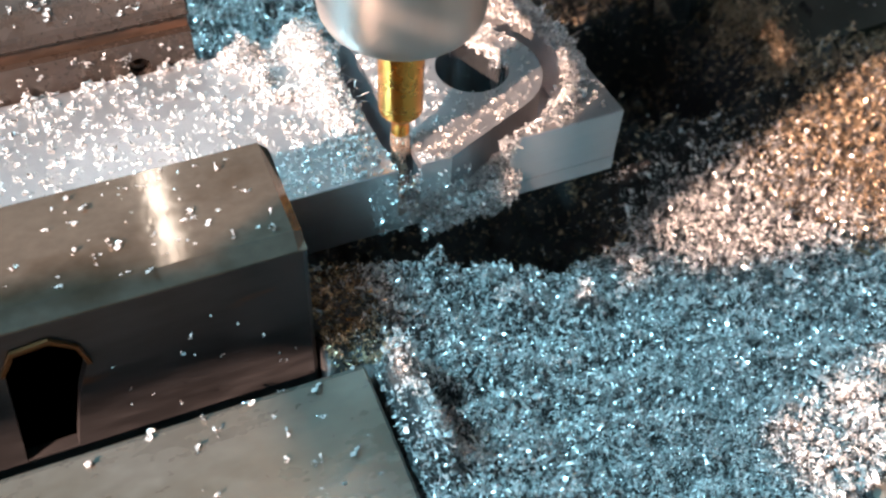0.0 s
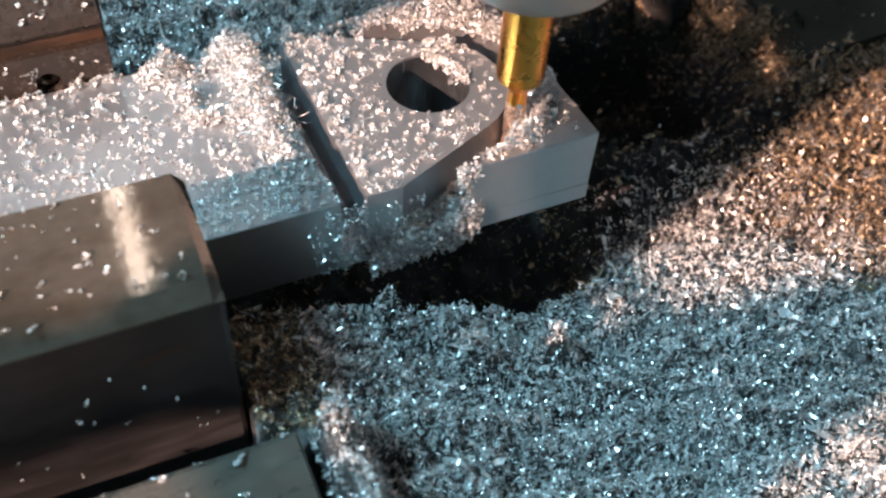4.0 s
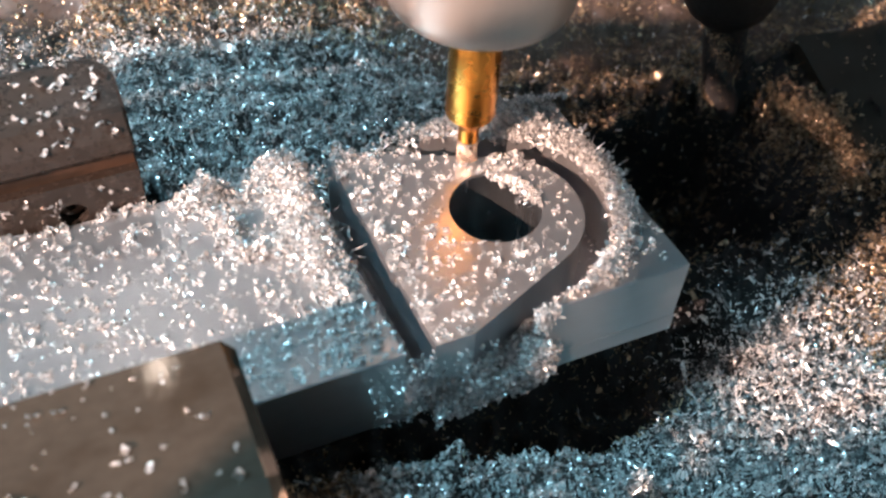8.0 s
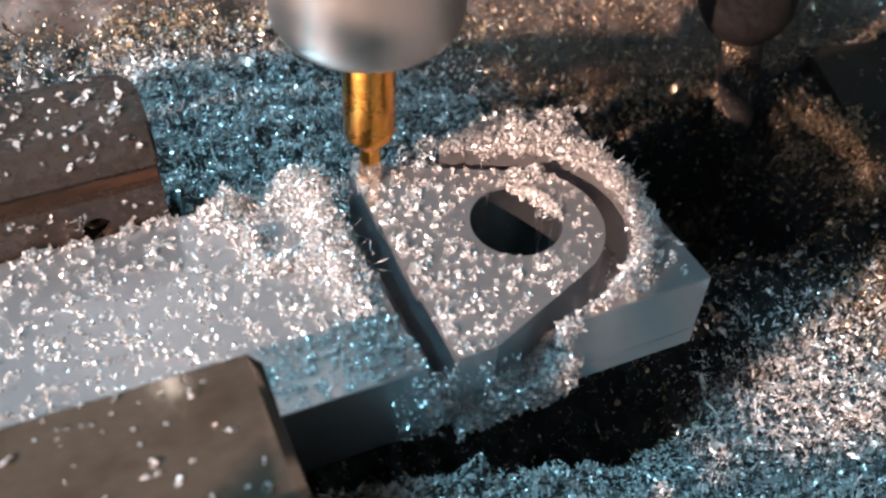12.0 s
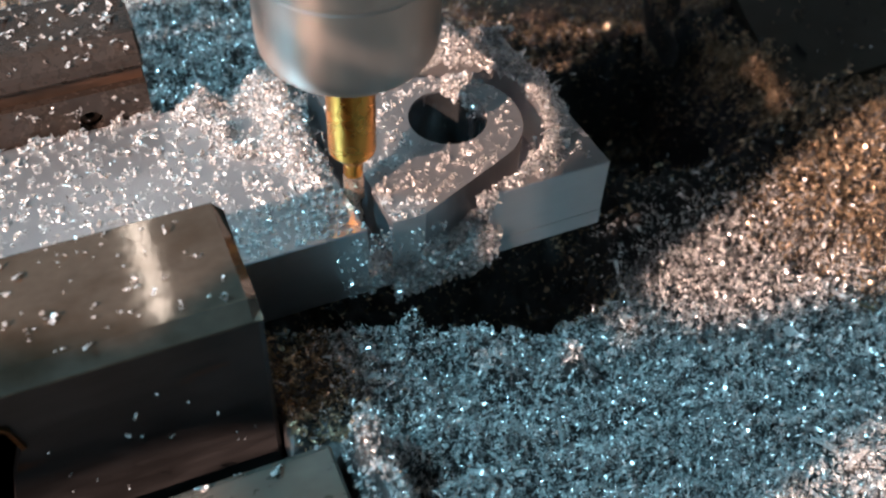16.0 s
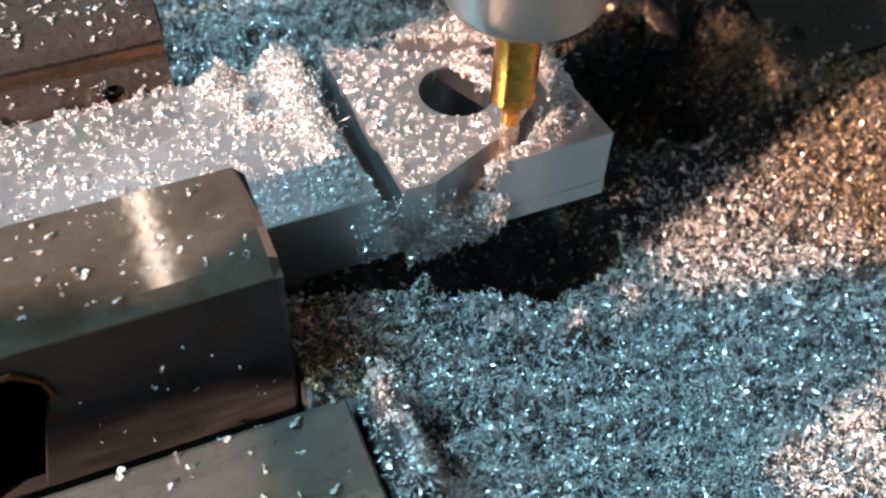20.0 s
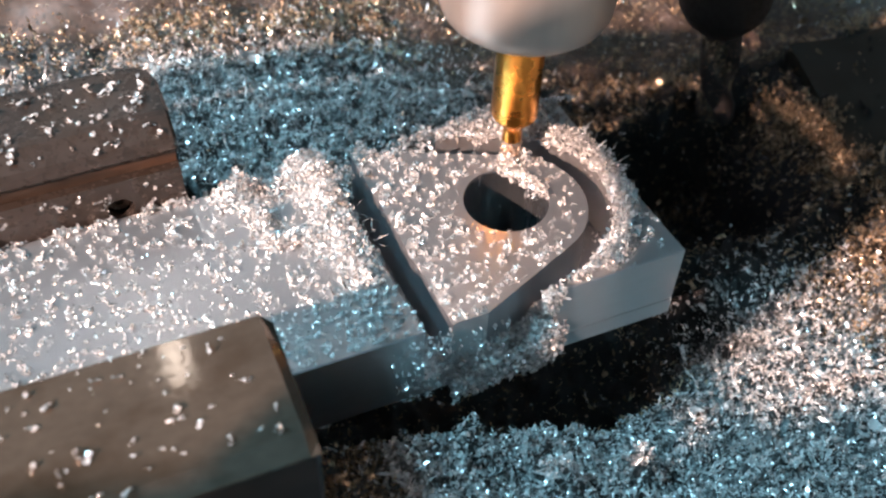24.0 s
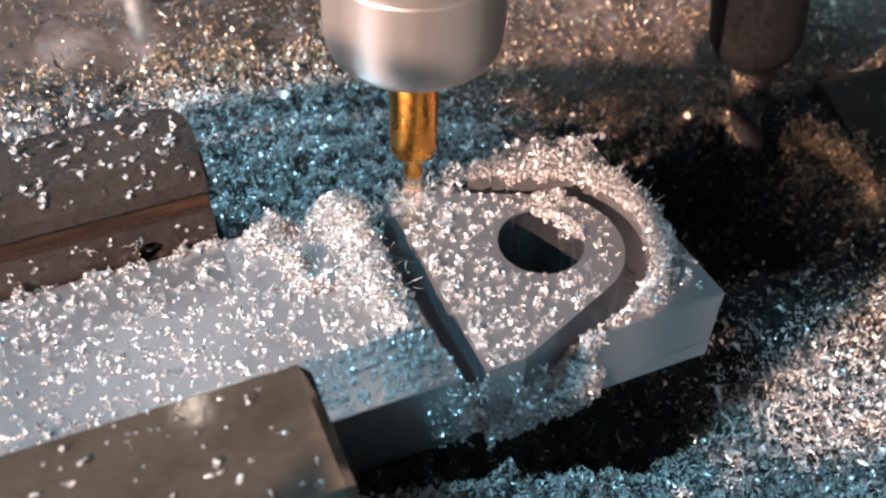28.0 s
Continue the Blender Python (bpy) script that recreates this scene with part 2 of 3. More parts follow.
def bed_height(x, y):
    front = 16.0 * step((58 - x) / 40) + 4.0 * step((62 - y) / 24) * step((80 - x) / 30)
    back = 14.5 * step((78 - x) / 62)
    z = np.where(y < 94, front, back)
    z = np.where(((x < 18.5) & (y < 64.5)) | ((x < 16.9) & (y < 117)), -5.0, z)
    hollow = step((y - 77.0) / 3.0) * step((111 - y) / 4.0) * step((64 - x) / 8)
    z = z * (1 - 0.97 * hollow) - 4.0 * hollow
    pit = step((x - 62) / 6) * step((100 - x) / 10) * step((y - 96) / 8) * step((122 - y) / 2.5)
    z = z - 20.0 * pit
    z = z + 0.75 * waves(x, y, 3, 17.0) + (0.72 * waves(x, y, 5, 5.5) + 0.45 * waves(x, y, 6, 2.9) + 1.7 * step((x - 58) / 6) * np.abs(waves(x + 0.6 * waves(x, y, 23, 7.0), y, 22, 3.0))) * (1 - 0.9 * np.maximum(dirty_part(x, y), bare_table(x, y)))
    z = z + hump(x, y, 40.6, 70.8, 1.8, 1.5, 4.8) + hump(x, y, 50.8, 71.4, 1.5, 1.3, 6.6) + hump(x, y, 48.5, 70.2, 2.0, 1.2, 1.4)
    z = z + hump(x, y, 22.8, 61.0, 2.1, 2.3, 8.2) + hump(x, y, 22.8, 54.0, 1.9, 5.0, 7.2) - hump(x, y, 27.0, 56.5, 1.3, 4.5, 3.6) + hump(x, y, 33.5, 78.0, 1.6, 1.6, 6.0)
    z = z - hump(x, y, 86.0, 73.6, 1.9, 1.3, 3.0) - hump(x, y, 38.9, 134.0, 2.2, 1.6, 3.2)
    z = z + hump(x, y, 95, 111, 6, 4, 1.5)
    z = z + 2.2 * np.exp(-((y - ridge_line(x)) / 0.9) ** 2) * step((x - 56) / 4) * step((93 - x) / 4)
    for bx in (56.6, 59.4, 62.2, 66.0, 70.2):
        z = z + hump(x, y, bx, ridge_line(bx), 0.9, 0.9, 2.2)
    return z


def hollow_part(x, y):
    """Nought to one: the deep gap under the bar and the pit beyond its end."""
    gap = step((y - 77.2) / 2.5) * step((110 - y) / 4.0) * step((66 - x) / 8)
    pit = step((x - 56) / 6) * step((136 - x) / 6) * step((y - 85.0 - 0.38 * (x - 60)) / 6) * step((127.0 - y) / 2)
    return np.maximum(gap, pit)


def bare_table(x, y):
    """Where the table shows at the sunny low corner."""
    return y < 39.5 + (x - 74) * 0.95 + 1.6 * waves(x, y, 12, 9.0)


def dirty_part(x, y):
    """Nought to one: the brown, thinly strewn table far behind the vise."""
    far = y - 3 * waves(x, y, 13, 20.0)
    return np.maximum(step((far - 146) / 8) * step((52 - x) / 16), 0.93 * step((far - 124) / 10) * step((x - 48) / 10))


def sheet(name, x0, x1, y0, y1, cell, mat, lower=0.0):
    nx, ny = int((x1 - x0) / cell) + 1, int((y1 - y0) / cell) + 1
    gx, gy = np.meshgrid(np.linspace(x0, x1, nx), np.linspace(y0, y1, ny), indexing="ij")
    gz = bed_height(gx, gy) - lower
    verts = np.stack([gx, gy, gz], -1).reshape(-1, 3) * U
    i, j = np.meshgrid(np.arange(nx - 1), np.arange(ny - 1), indexing="ij")
    a = (i * ny + j).ravel()
    faces = np.stack([a, a + ny, a + ny + 1, a + 1], -1)
    me = bpy.data.meshes.new(name)
    me.from_pydata(verts.tolist(), [], faces.tolist())
    me.polygons.foreach_set("use_smooth", np.ones(len(faces), bool))
    for m in (mat, SHADED_BED, BROWN_BED, TABLE):
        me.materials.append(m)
    mx, my = gx[:-1, :-1].ravel() + cell / 2, gy[:-1, :-1].ravel() + cell / 2
    # the shade by the bar is put into the bed's colour here
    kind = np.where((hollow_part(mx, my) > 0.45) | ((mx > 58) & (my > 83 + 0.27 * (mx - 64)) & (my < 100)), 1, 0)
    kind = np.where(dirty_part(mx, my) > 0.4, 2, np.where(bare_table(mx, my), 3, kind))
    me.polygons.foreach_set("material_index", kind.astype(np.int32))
    return new(name, me)


def sliver_points(n, size, rng, tilt, long, broad=1.0):
    """Curled, ragged slivers: four cross-sections each, at random turns about the origin."""
    ln = size * rng.lognormal(0, 0.42, n) * 0.85 * long
    wd = size * broad * rng.uniform(0.10, 0.42, n)
    curl = rng.choice((-1, 1), n) * rng.uniform(0.4, 3.6, n)
    twist = rng.uniform(-1.2, 1.2, n)
    local = np.zeros((n, 8, 3))
    for k, sec in enumerate((-0.5, -0.17, 0.17, 0.5)):
        ang = curl * sec
        along, up = np.sin(ang) / curl * ln, (1 - np.cos(ang)) / curl * ln
        half = wd * rng.uniform(0.12, 0.6, n) * (0.6 if k in (0, 3) else 1.0)
        tw = twist * sec
        for side in (-1, 1):
            local[:, 2 * k + (side + 1) // 2] = np.stack([along + rng.uniform(-0.12, 0.12, n) * ln, side * half * np.cos(tw), up + side * half * np.sin(tw)], -1)
    yaw, pitch, roll = rng.uniform(0, math.tau, n), rng.normal(0, 0.75 * tilt, n), rng.normal(0, 0.8 * tilt, n)
    cy, sy, cp, sp, cr, sr = np.cos(yaw), np.sin(yaw), np.cos(pitch), np.sin(pitch), np.cos(roll), np.sin(roll)
    rot = np.empty((n, 3, 3))
    rot[:, 0, 0], rot[:, 0, 1], rot[:, 0, 2] = cy * cp, cy * sp * sr - sy * cr, cy * sp * cr + sy * sr
    rot[:, 1, 0], rot[:, 1, 1], rot[:, 1, 2] = sy * cp, sy * sp * sr + cy * cr, sy * sp * cr - cy * sr
    rot[:, 2, 0], rot[:, 2, 1], rot[:, 2, 2] = -sp, cp * sr, cp * cr
    return np.einsum("nij,nkj->nki", rot, local)


def sliver_mesh(name, pts, mat):
    n = len(pts)
    base = np.arange(n)[:, None, None] * 8
    faces = (base + np.array([[0, 2, 3, 1], [2, 4, 5, 3], [4, 6, 7, 5]])[None]).reshape(-1, 4)
    me = bpy.data.meshes.new(name)
    me.vertices.add(n * 8)
    me.vertices.foreach_set("co", (pts * U).astype(np.float32).ravel())
    me.loops.add(n * 12)
    me.loops.foreach_set("vertex_index", faces.astype(np.int32).ravel())
    me.polygons.add(n * 3)
    me.polygons.foreach_set("loop_start", np.arange(0, n * 12, 4, dtype=np.int32))
    me.update(calc_edges=True)
    me.validate()
    me.materials.append(mat)
    return me


def flakes(name, places, size, mat, seed, tilt=1.0, long=1.0, rest=False, broad=1.0):
    """Slivers of metal at the places (plan units), joined in one mesh; rest: each lies on its place."""
    r = np.random.RandomState(seed)
    pts = sliver_points(len(places), size, r, tilt, long, broad)
    if rest:
        pts[:, :, 2] -= pts[:, :, 2].min(axis=1, keepdims=True)
    return new(name, sliver_mesh(name, pts + np.asarray(places)[:, None, :], mat))


def crumbs(places, count, spread, seed):
    """Several places close round each place: a crumb of tangled slivers."""
    r = np.random.RandomState(seed)
    p = np.repeat(np.asarray(places), count, axis=0)
    off = r.normal(0, spread, p.shape)
    off[:, 2] = np.abs(off[:, 2]) * 0.8
    return p + off


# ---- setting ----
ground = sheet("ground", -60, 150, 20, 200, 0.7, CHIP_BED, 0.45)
tagged(ground, "bed under the metal chips on the machine table, shade painted in", "chip bed", kind="structure")
table = link("machine_table", prism([(-400, -400), (400, -400), (400, 500), (-400, 500)], -44, -36, "z"), TABLE)
tagged(table, "grey steel machine table under the chips", "table", kind="structure")


def slab(name, x0, x1, y0, y1, z0, z1, mat, label, category):
    """A flat box in metres, for the room."""
    ob = link(name, prism([(x0 / U, y0 / U), (x1 / U, y0 / U), (x1 / U, y1 / U), (x0 / U, y1 / U)], z0 / U, z1 / U, "z"), mat)
    return tagged(ob, label, category, kind="structure")


# unseen plain room added to hold back sky light, tall window on the sunny side
slab("floor", -1.05, 1.7, -1.4, 1.6, -0.95, -0.85, PLASTER, "plain grey workshop floor", "floor")
slab("ceiling", -1.05, 1.7, -1.4, 1.6, 2.0, 2.1, PLASTER, "plain workshop ceiling", "ceiling")
slab("wall_east", 1.6, 1.7, -1.3, 1.5, -0.85, 2.0, PLASTER, "plain plastered wall", "wall")
slab("wall_south", -0.95, 1.7, -1.4, -1.3, -0.85, 2.0, PLASTER, "plain plastered wall", "wall")
slab("wall_north", -0.95, 1.7, 1.5, 1.6, -0.85, 2.0, PLASTER, "plain plastered wall", "wall")
west = prism([(-1.4 / U, -0.85 / U), (1.6 / U, -0.85 / U), (1.6 / U, 2.0 / U), (-1.4 / U, 2.0 / U)], -1.05 / U, -0.95 / U, "x", [[(-1.0 / U, 0.1 / U), (0.9 / U, 0.1 / U), (0.9 / U, 1.85 / U), (-1.0 / U, 1.85 / U)]])
tagged(link("wall_west", west, PLASTER), "plastered wall with a tall window opening", "wall", kind="structure")
frame_outer = [(-1.0 / U, 0.1 / U), (0.9 / U, 0.1 / U), (0.9 / U, 1.85 / U), (-1.0 / U, 1.85 / U)]
frame_inner = [(-0.95 / U, 0.15 / U), (0.85 / U, 0.15 / U), (0.85 / U, 1.80 / U), (-0.95 / U, 1.80 / U)]
tagged(link("window_1", prism(frame_outer, -1.03 / U, -0.98 / U, "x", [frame_inner]), WOOD), "painted window frame of the workshop", "window", kind="structure")
slab("machine_base", -0.5, 0.5, -0.5, 0.6, -0.85, -0.06, PANEL, "dark sheet-metal base under the machine table", "machine base")

# ---- workpiece ----
BAR_X, BAR_Y0, BAR_Y1, BAR_Z0, BAR_Z1, FLOOR_Z = 58.0, 81.4, 105.5, 14.3, 24.0, 16.5
CX, CY, SLOPE = 45.0, 92.9, 0.43  # centre of the rounded end, slope of its two tangents
NRM = 1 / math.hypot(1, SLOPE)
NX, NY = SLOPE * NRM, NRM


def profile_arc(r, steps=28):
    """The rounded end at radius r, from the front tangent round to the back one."""
    a0 = math.atan2(-NY, NX)
    return [(CX + r * math.cos(a0 + (-2 * a0) * i / steps), CY + r * math.sin(a0 + (-2 * a0) * i / steps)) for i in range(steps + 1)]


def on_tangent(r, y, front):
    """Where the tangent at radius r crosses the line of that y."""
    s = -1 if front else 1
    px, py = CX + r * NX, CY + s * r * NY
    return px + (y - py) / (-s * SLOPE), y


HX, HY, HR = 44.4, 94.0, 4.4  # the bored hole
HOLE = [(HX + HR * math.cos(math.tau * i / 48), HY + HR * math.sin(math.tau * i / 48)) for i in range(48)]
RIN, ROUT = 7.3, 10.1


def groove_x(y, inner):
    """The two edges of the straight groove, which runs a little askew across the bar."""
    k = (y - BAR_Y0) / (BAR_Y1 - BAR_Y0)
    return 33.1 - 1.3 * k if inner else 30.4 - 1.6 * k


def end_x(y):
    """The sawn end of the bar, a little askew."""
    return BAR_X - 0.085 * (y - BAR_Y0)


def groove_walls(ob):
    """The sides and floor that the cutter left get a darker metal, with the groove's shade in it."""
    ob.data.materials.append(SHADED_WALL)
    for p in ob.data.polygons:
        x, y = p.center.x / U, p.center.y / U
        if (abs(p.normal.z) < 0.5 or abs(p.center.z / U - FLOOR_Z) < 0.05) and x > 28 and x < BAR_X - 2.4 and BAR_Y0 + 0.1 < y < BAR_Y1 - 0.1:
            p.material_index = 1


workpiece = new("workpiece")
tagged(workpiece, "grey aluminium bar with a milled groove round a drilled boss", "workpiece")
base = prism([(-60, BAR_Y0), (end_x(BAR_Y0), BAR_Y0), (end_x(BAR_Y1), BAR_Y1), (-60, BAR_Y1)], BAR_Z0, FLOOR_Z, "z", [HOLE])
block = prism([(-60, BAR_Y0), (groove_x(BAR_Y0, False), BAR_Y0), (groove_x(BAR_Y1, False), BAR_Y1), (-60, BAR_Y1)], FLOOR_Z, BAR_Z1, "z")
chamfer(block, lambda v: v.z > 23.9 * U, 0.12)
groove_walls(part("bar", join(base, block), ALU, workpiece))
boss = prism([(groove_x(BAR_Y0, True), BAR_Y0), on_tangent(RIN, BAR_Y0, True), *profile_arc(RIN), on_tangent(RIN, BAR_Y1, False), (groove_x(BAR_Y1, True), BAR_Y1)], FLOOR_Z, BAR_Z1, "z", [HOLE[::-1]])
boss = part("boss", boss, ALU, workpiece, "rounded boss left standing inside the groove")
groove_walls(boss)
bore = [(HX + (HR - 0.06) * math.cos(math.tau * i / 48), HY + (HR - 0.06) * math.sin(math.tau * i / 48)) for i in range(48)]
part("bore", prism(HOLE, BAR_Z0 + 0.05, BAR_Z1 - 0.25, "z", [bore]), BORE, boss, "bright bored hole through the boss")
offcut = prism([on_tangent(ROUT, BAR_Y0, True), (end_x(BAR_Y0), BAR_Y0), (end_x(BAR_Y1), BAR_Y1), on_tangent(ROUT, BAR_Y1, False), *profile_arc(ROUT)[::-1]], FLOOR_Z, BAR_Z1, "z")
part("end_block", bevel(offcut, 0.12, 1), ALU, workpiece, "outer end of the bar beyond the groove")

# ---- vise ----
vise = new("machine_vise")
tagged(vise, "worn steel machine vise with rust stains clamping the bar", "vise")


def round_hole(cx, cz, r, k=24):
    return [(cx + r * math.cos(math.tau * i / k), cz + r * math.sin(math.tau * i / k)) for i in range(k)]


jaw = prism([(69.4, -36), (81.3, -36), (81.3, 33.7), (81.0, 34.0), (69.4, 34.0), (68.0, 32.6), (68.0, 32.45), (69.4, 32.45)], -90, 16.6)
chamfer(jaw, lambda v: v.x > 16.5 * U and v.z > 32.4 * U and v.z < 33.99 * U and v.y > 80 * U, 0.5)
chamfer(jaw, lambda v: v.x > 16.5 * U and v.z > 32.5 * U, 0.9)
chamfer(jaw, lambda v: v.x > 16.5 * U and v.y > 81.2 * U and v.z < 33 * U, 1.0)
front_jaw = part("front_jaw", bevel(jaw, 0.25, 2), STEEL, vise, "brown-grey ground steel jaw with bevelled edges")
slot = [(-8.4, 12.0), (-6.4, 20.6), (-4.7, 25.4), (-5.2, 28.2), (-7.2, 30.0), (-10.2, 29.6), (-11.6, 27.0), (-13.4, 12.0)]
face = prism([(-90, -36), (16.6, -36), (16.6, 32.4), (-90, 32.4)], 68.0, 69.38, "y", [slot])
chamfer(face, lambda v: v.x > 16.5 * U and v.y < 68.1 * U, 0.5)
part("jaw_face", face, DARK, front_jaw, "front face with a slot, darkened to put in its shade")
rim = [(-4.3, 25.4), (-4.9, 28.4), (-7.1, 30.5), (-10.4, 30.1), (-12.0, 27.0)]
# black plate behind the slot, added to make its inside dark
part("slot_shade", prism([(-15, 11), (-3.8, 11), (-3.8, 31), (-15, 31)], 69.4, 69.7, "y"), BLACK, front_jaw, "black plate standing in for the shade inside the slot")
part("brass_bushing", prism(rim + [(-11.6, 27.0), (-10.2, 29.6), (-7.2, 30.0), (-5.2, 28.2), (-4.75, 25.4)], 67.6, 67.96, "y"), BRASS, front_jaw, "tarnished brass edge over the slot")
jaw = prism([(108.4, -36), (116.3, -36), (116.3, 33.2), (115.6, 34.0), (107.8, 34.0), (105.7, 32.2), (105.7, 30.6), (106.4, 30.3), (108.4, 30.3)], -90, 14.7)
chamfer(jaw, lambda v: v.x > 14.6 * U and v.y > 115 * U, 3.0, 3)
rear_jaw = part("rear_jaw", bevel(jaw, 0.3, 1), REAR, vise, "dark steel rear jaw")
plate = prism([(-90, -36), (14.5, -36), (14.5, 28.5), (-90, 28.5)], 105.7, 108.3, "y", [round_hole(8.1, 24.9, 1.3), round_hole(-16.0, 24.9, 1.3)])
part("jaw_plate", plate, REAR, rear_jaw, "worn jaw plate with screw holes")
part("rust_seam", prism([(106.6, 28.55), (108.35, 28.55), (108.35, 30.25), (106.6, 30.25)], -90, 14.4), RUST, rear_jaw, "rust-brown seam under the bevel")
for sx in (8.1, -16.0):
    screw = prism(round_hole(sx, 24.9, 1.2), 106.9, 108.3, "y", [round_hole(sx, 24.9, 0.6, 6)])
    part("jaw_screw", screw, RUST, rear_jaw, "rusty socket screw")
slide = prism([(20.0, -36), (62.6, -36), (62.6, 19.2), (62.2, 19.6), (20.0, 19.6)], -90, 19.8)
part("slide_block", bevel(slide, 0.7, 1), SLIDE, vise, "flat ground steel slide block")

# ---- unseen plates added on the sunny side, over the vise, to shade the bed ----
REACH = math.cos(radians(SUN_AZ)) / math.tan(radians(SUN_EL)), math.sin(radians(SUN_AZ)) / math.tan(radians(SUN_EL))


def blocker_outline(spots, bed, high):
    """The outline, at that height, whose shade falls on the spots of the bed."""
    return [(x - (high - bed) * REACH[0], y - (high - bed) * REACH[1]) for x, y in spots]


blockers = new("gantry")
tagged(blockers, "unseen dark plates over the vise, added to block light", "gantry")
lower = blocker_outline([(41, 38), (60, 44.5), (66, 49.5), (74, 51.5), (88, 53), (125, 56), (125, 60), (97, 65.8), (87, 69.2), (78, 69.9), (71, 70.4), (67, 71.8), (65.6, 74.6), (65.4, 78.4), (64.5, 84), (36, 88)], 2.2, 165)
# openings that let the sun through to the lit clumps
slots = [blocker_outline([(54.0, 76.4), (57.4, 75.7), (58.0, 74.6), (61.4, 72.8), (64.4, 74.4), (64.2, 77.4), (60.0, 78.2), (54.2, 79.2)], 0, 165)]
slots.append(blocker_outline([(20.6, 57.4), (24.2, 57.6), (24.2, 62.2), (20.6, 62.4)], 21, 165))
part("lower_sun_blocker", prism(lower, 165, 165.5, "z", slots), PANEL, blockers)
screen = blocker_outline([(6, 80), (42, 80), (60, 82.5), (36, 90), (6, 90)], 2, 165)
part("screen_sun_blocker", prism(screen, 165, 172, "z"), PANEL, blockers)
upper = blocker_outline([(14, 134.2), (17, 136), (20, 139), (29, 141.5), (45, 141.5), (62, 139), (72, 136), (86, 131), (93, 123), (74, 117), (55.5, 116.5), (55, 134.0)], 9, 165)
front_blocker_outline = blocker_outline([(47, 87.3), (60, 87.3), (78.5, 97.1), (67, 97.3)], 2, 165)
part("front_sun_blocker", prism(front_blocker_outline, 165, 165.5, "z"), PANEL, blockers)
gaps = [blocker_outline([(56.5, 130.4), (63, 130.2), (69, 129.4), (69, 127.2), (63, 127.8), (56.5, 128.0)], 7, 165), blocker_outline([(70.5, 128.8), (76, 127.8), (84, 125.4), (84, 123.4), (76, 125.6), (70.5, 126.8)], 3, 165)]
part("upper_sun_blocker", prism(upper, 165, 165.5, "z", gaps), PANEL, blockers)
middle = blocker_outline([(58, 78.2), (63, 78.6), (68, 81.0), (74, 83.6), (80, 85.4), (86, 87.2), (92, 89.4), (98, 92.0), (104, 94.2), (116, 97.0), (130, 99), (130, 126), (97.5, 126), (95, 119), (92.5, 113), (91, 108), (91, 101), (68, 90), (54, 86)], 1.6, 165)
pit_edge = blocker_outline([(98.0, 119.0), (100.6, 118.0), (101.6, 112.0), (102.6, 107.0), (102.2, 102.6), (100.2, 100.6), (98.4, 100.8), (100.4, 104.2), (100.0, 110.0), (98.8, 114.4)], 2.6, 165)
part("middle_sun_blocker", prism(middle, 165, 165.5, "z", [pit_edge]), PANEL, blockers)
# added plate over the vise keeps window light off the bed's far end
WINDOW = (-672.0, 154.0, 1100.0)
window_blocker_outline = [(x + (WINDOW[0] - x) * 135 / WINDOW[2], y + (WINDOW[1] - y) * 135 / WINDOW[2]) for x, y in ((56, 81), (66, 80.5), (80, 83.5), (95, 87.0), (136, 97), (140, 128), (118, 150), (62, 148), (54, 132), (55, 112))]
part("window_blocker", prism(window_blocker_outline, 135, 137, "z"), PANEL, blockers)
part("blocker_post", prism([(-208, -98), (-190, -98), (-190, -72), (-208, -72)], -36, 165, "z"), PANEL, blockers)

# ---- spindle, moves ----
spindle = new("milling_spindle")
tagged(spindle, "satin collet nut holding a gold-coated end mill", "spindle")
part("collet_nut", lathe([(2.5, 6.2), (7.0, 6.2), (7.45, 6.32), (7.8, 6.65), (8.05, 7.2), (8.15, 8.0), (8.2, 9.2), (8.2, 15.2), (8.08, 15.35), (8.08, 15.65), (8.2, 15.8), (8.2, 30.0), (6.0, 30.0)], 96), NUT, spindle, smooth=True)
part("spindle_nose", lathe([(6.0, 30.0), (13.0, 30.0), (13.5, 31.0), (13.5, 90.0)]), NUT, spindle, smooth=True)
part("shank", lathe([(0.5, -10.1), (1.0, -10.1), (1.0, -8.7), (1.06, -8.4), (1.25, -8.0), (2.3, -6.75), (2.37, -6.5), (2.37, 6.5)], 64), GOLD, spindle, "gold titanium nitride shank", smooth=True)
part("cutter", lathe([(1.08, -20.1 + 0.36 * i) for i in range(27)] + [(1.08, -10.35), (0.98, -10.1)], 40, 2, 0.55, 0.34), CARBIDE, spindle, "bare two-flute cutter")

nozzle = part("air_nozzle", lathe([(0.12, -0.1), (0.3, 0.1), (0.42, 1.2), (0.46, 40.0)], 24), NOZZLE, spindle, "bright metal air nozzle beside the spindle", smooth=True)
holder_plate = prism([(0.7, 1.2), (12.0, 2.6), (12.0, 40.0), (0.7, 40.0)], 0.5, 2.0, "y")
part("nozzle_bracket", bevel(holder_plate, 0.15, 1), BLACK, nozzle, "black bracket holding the nozzle")

# ---- spare end mill standing behind ----
spare = new("end_mill_holder")
tagged(spare, "black tool holder with a chip-covered end mill pointing down", "tool holder")
SPARE = pose(91.0 * U, 118.8 * U, 0, 0, -10, 0)
spare.matrix_world = SPARE
part("holder", lathe([(2.6, 17.4), (3.6, 17.6), (5.2, 19.6), (5.9, 21.5), (5.9, 80.0)], 48), BLACK, spare, smooth=True)
part("end_mill", lathe([(2.7, 0.4 + 0.6 * i) for i in range(30)], 40, 2, 0.22, 0.35), DARK, spare)

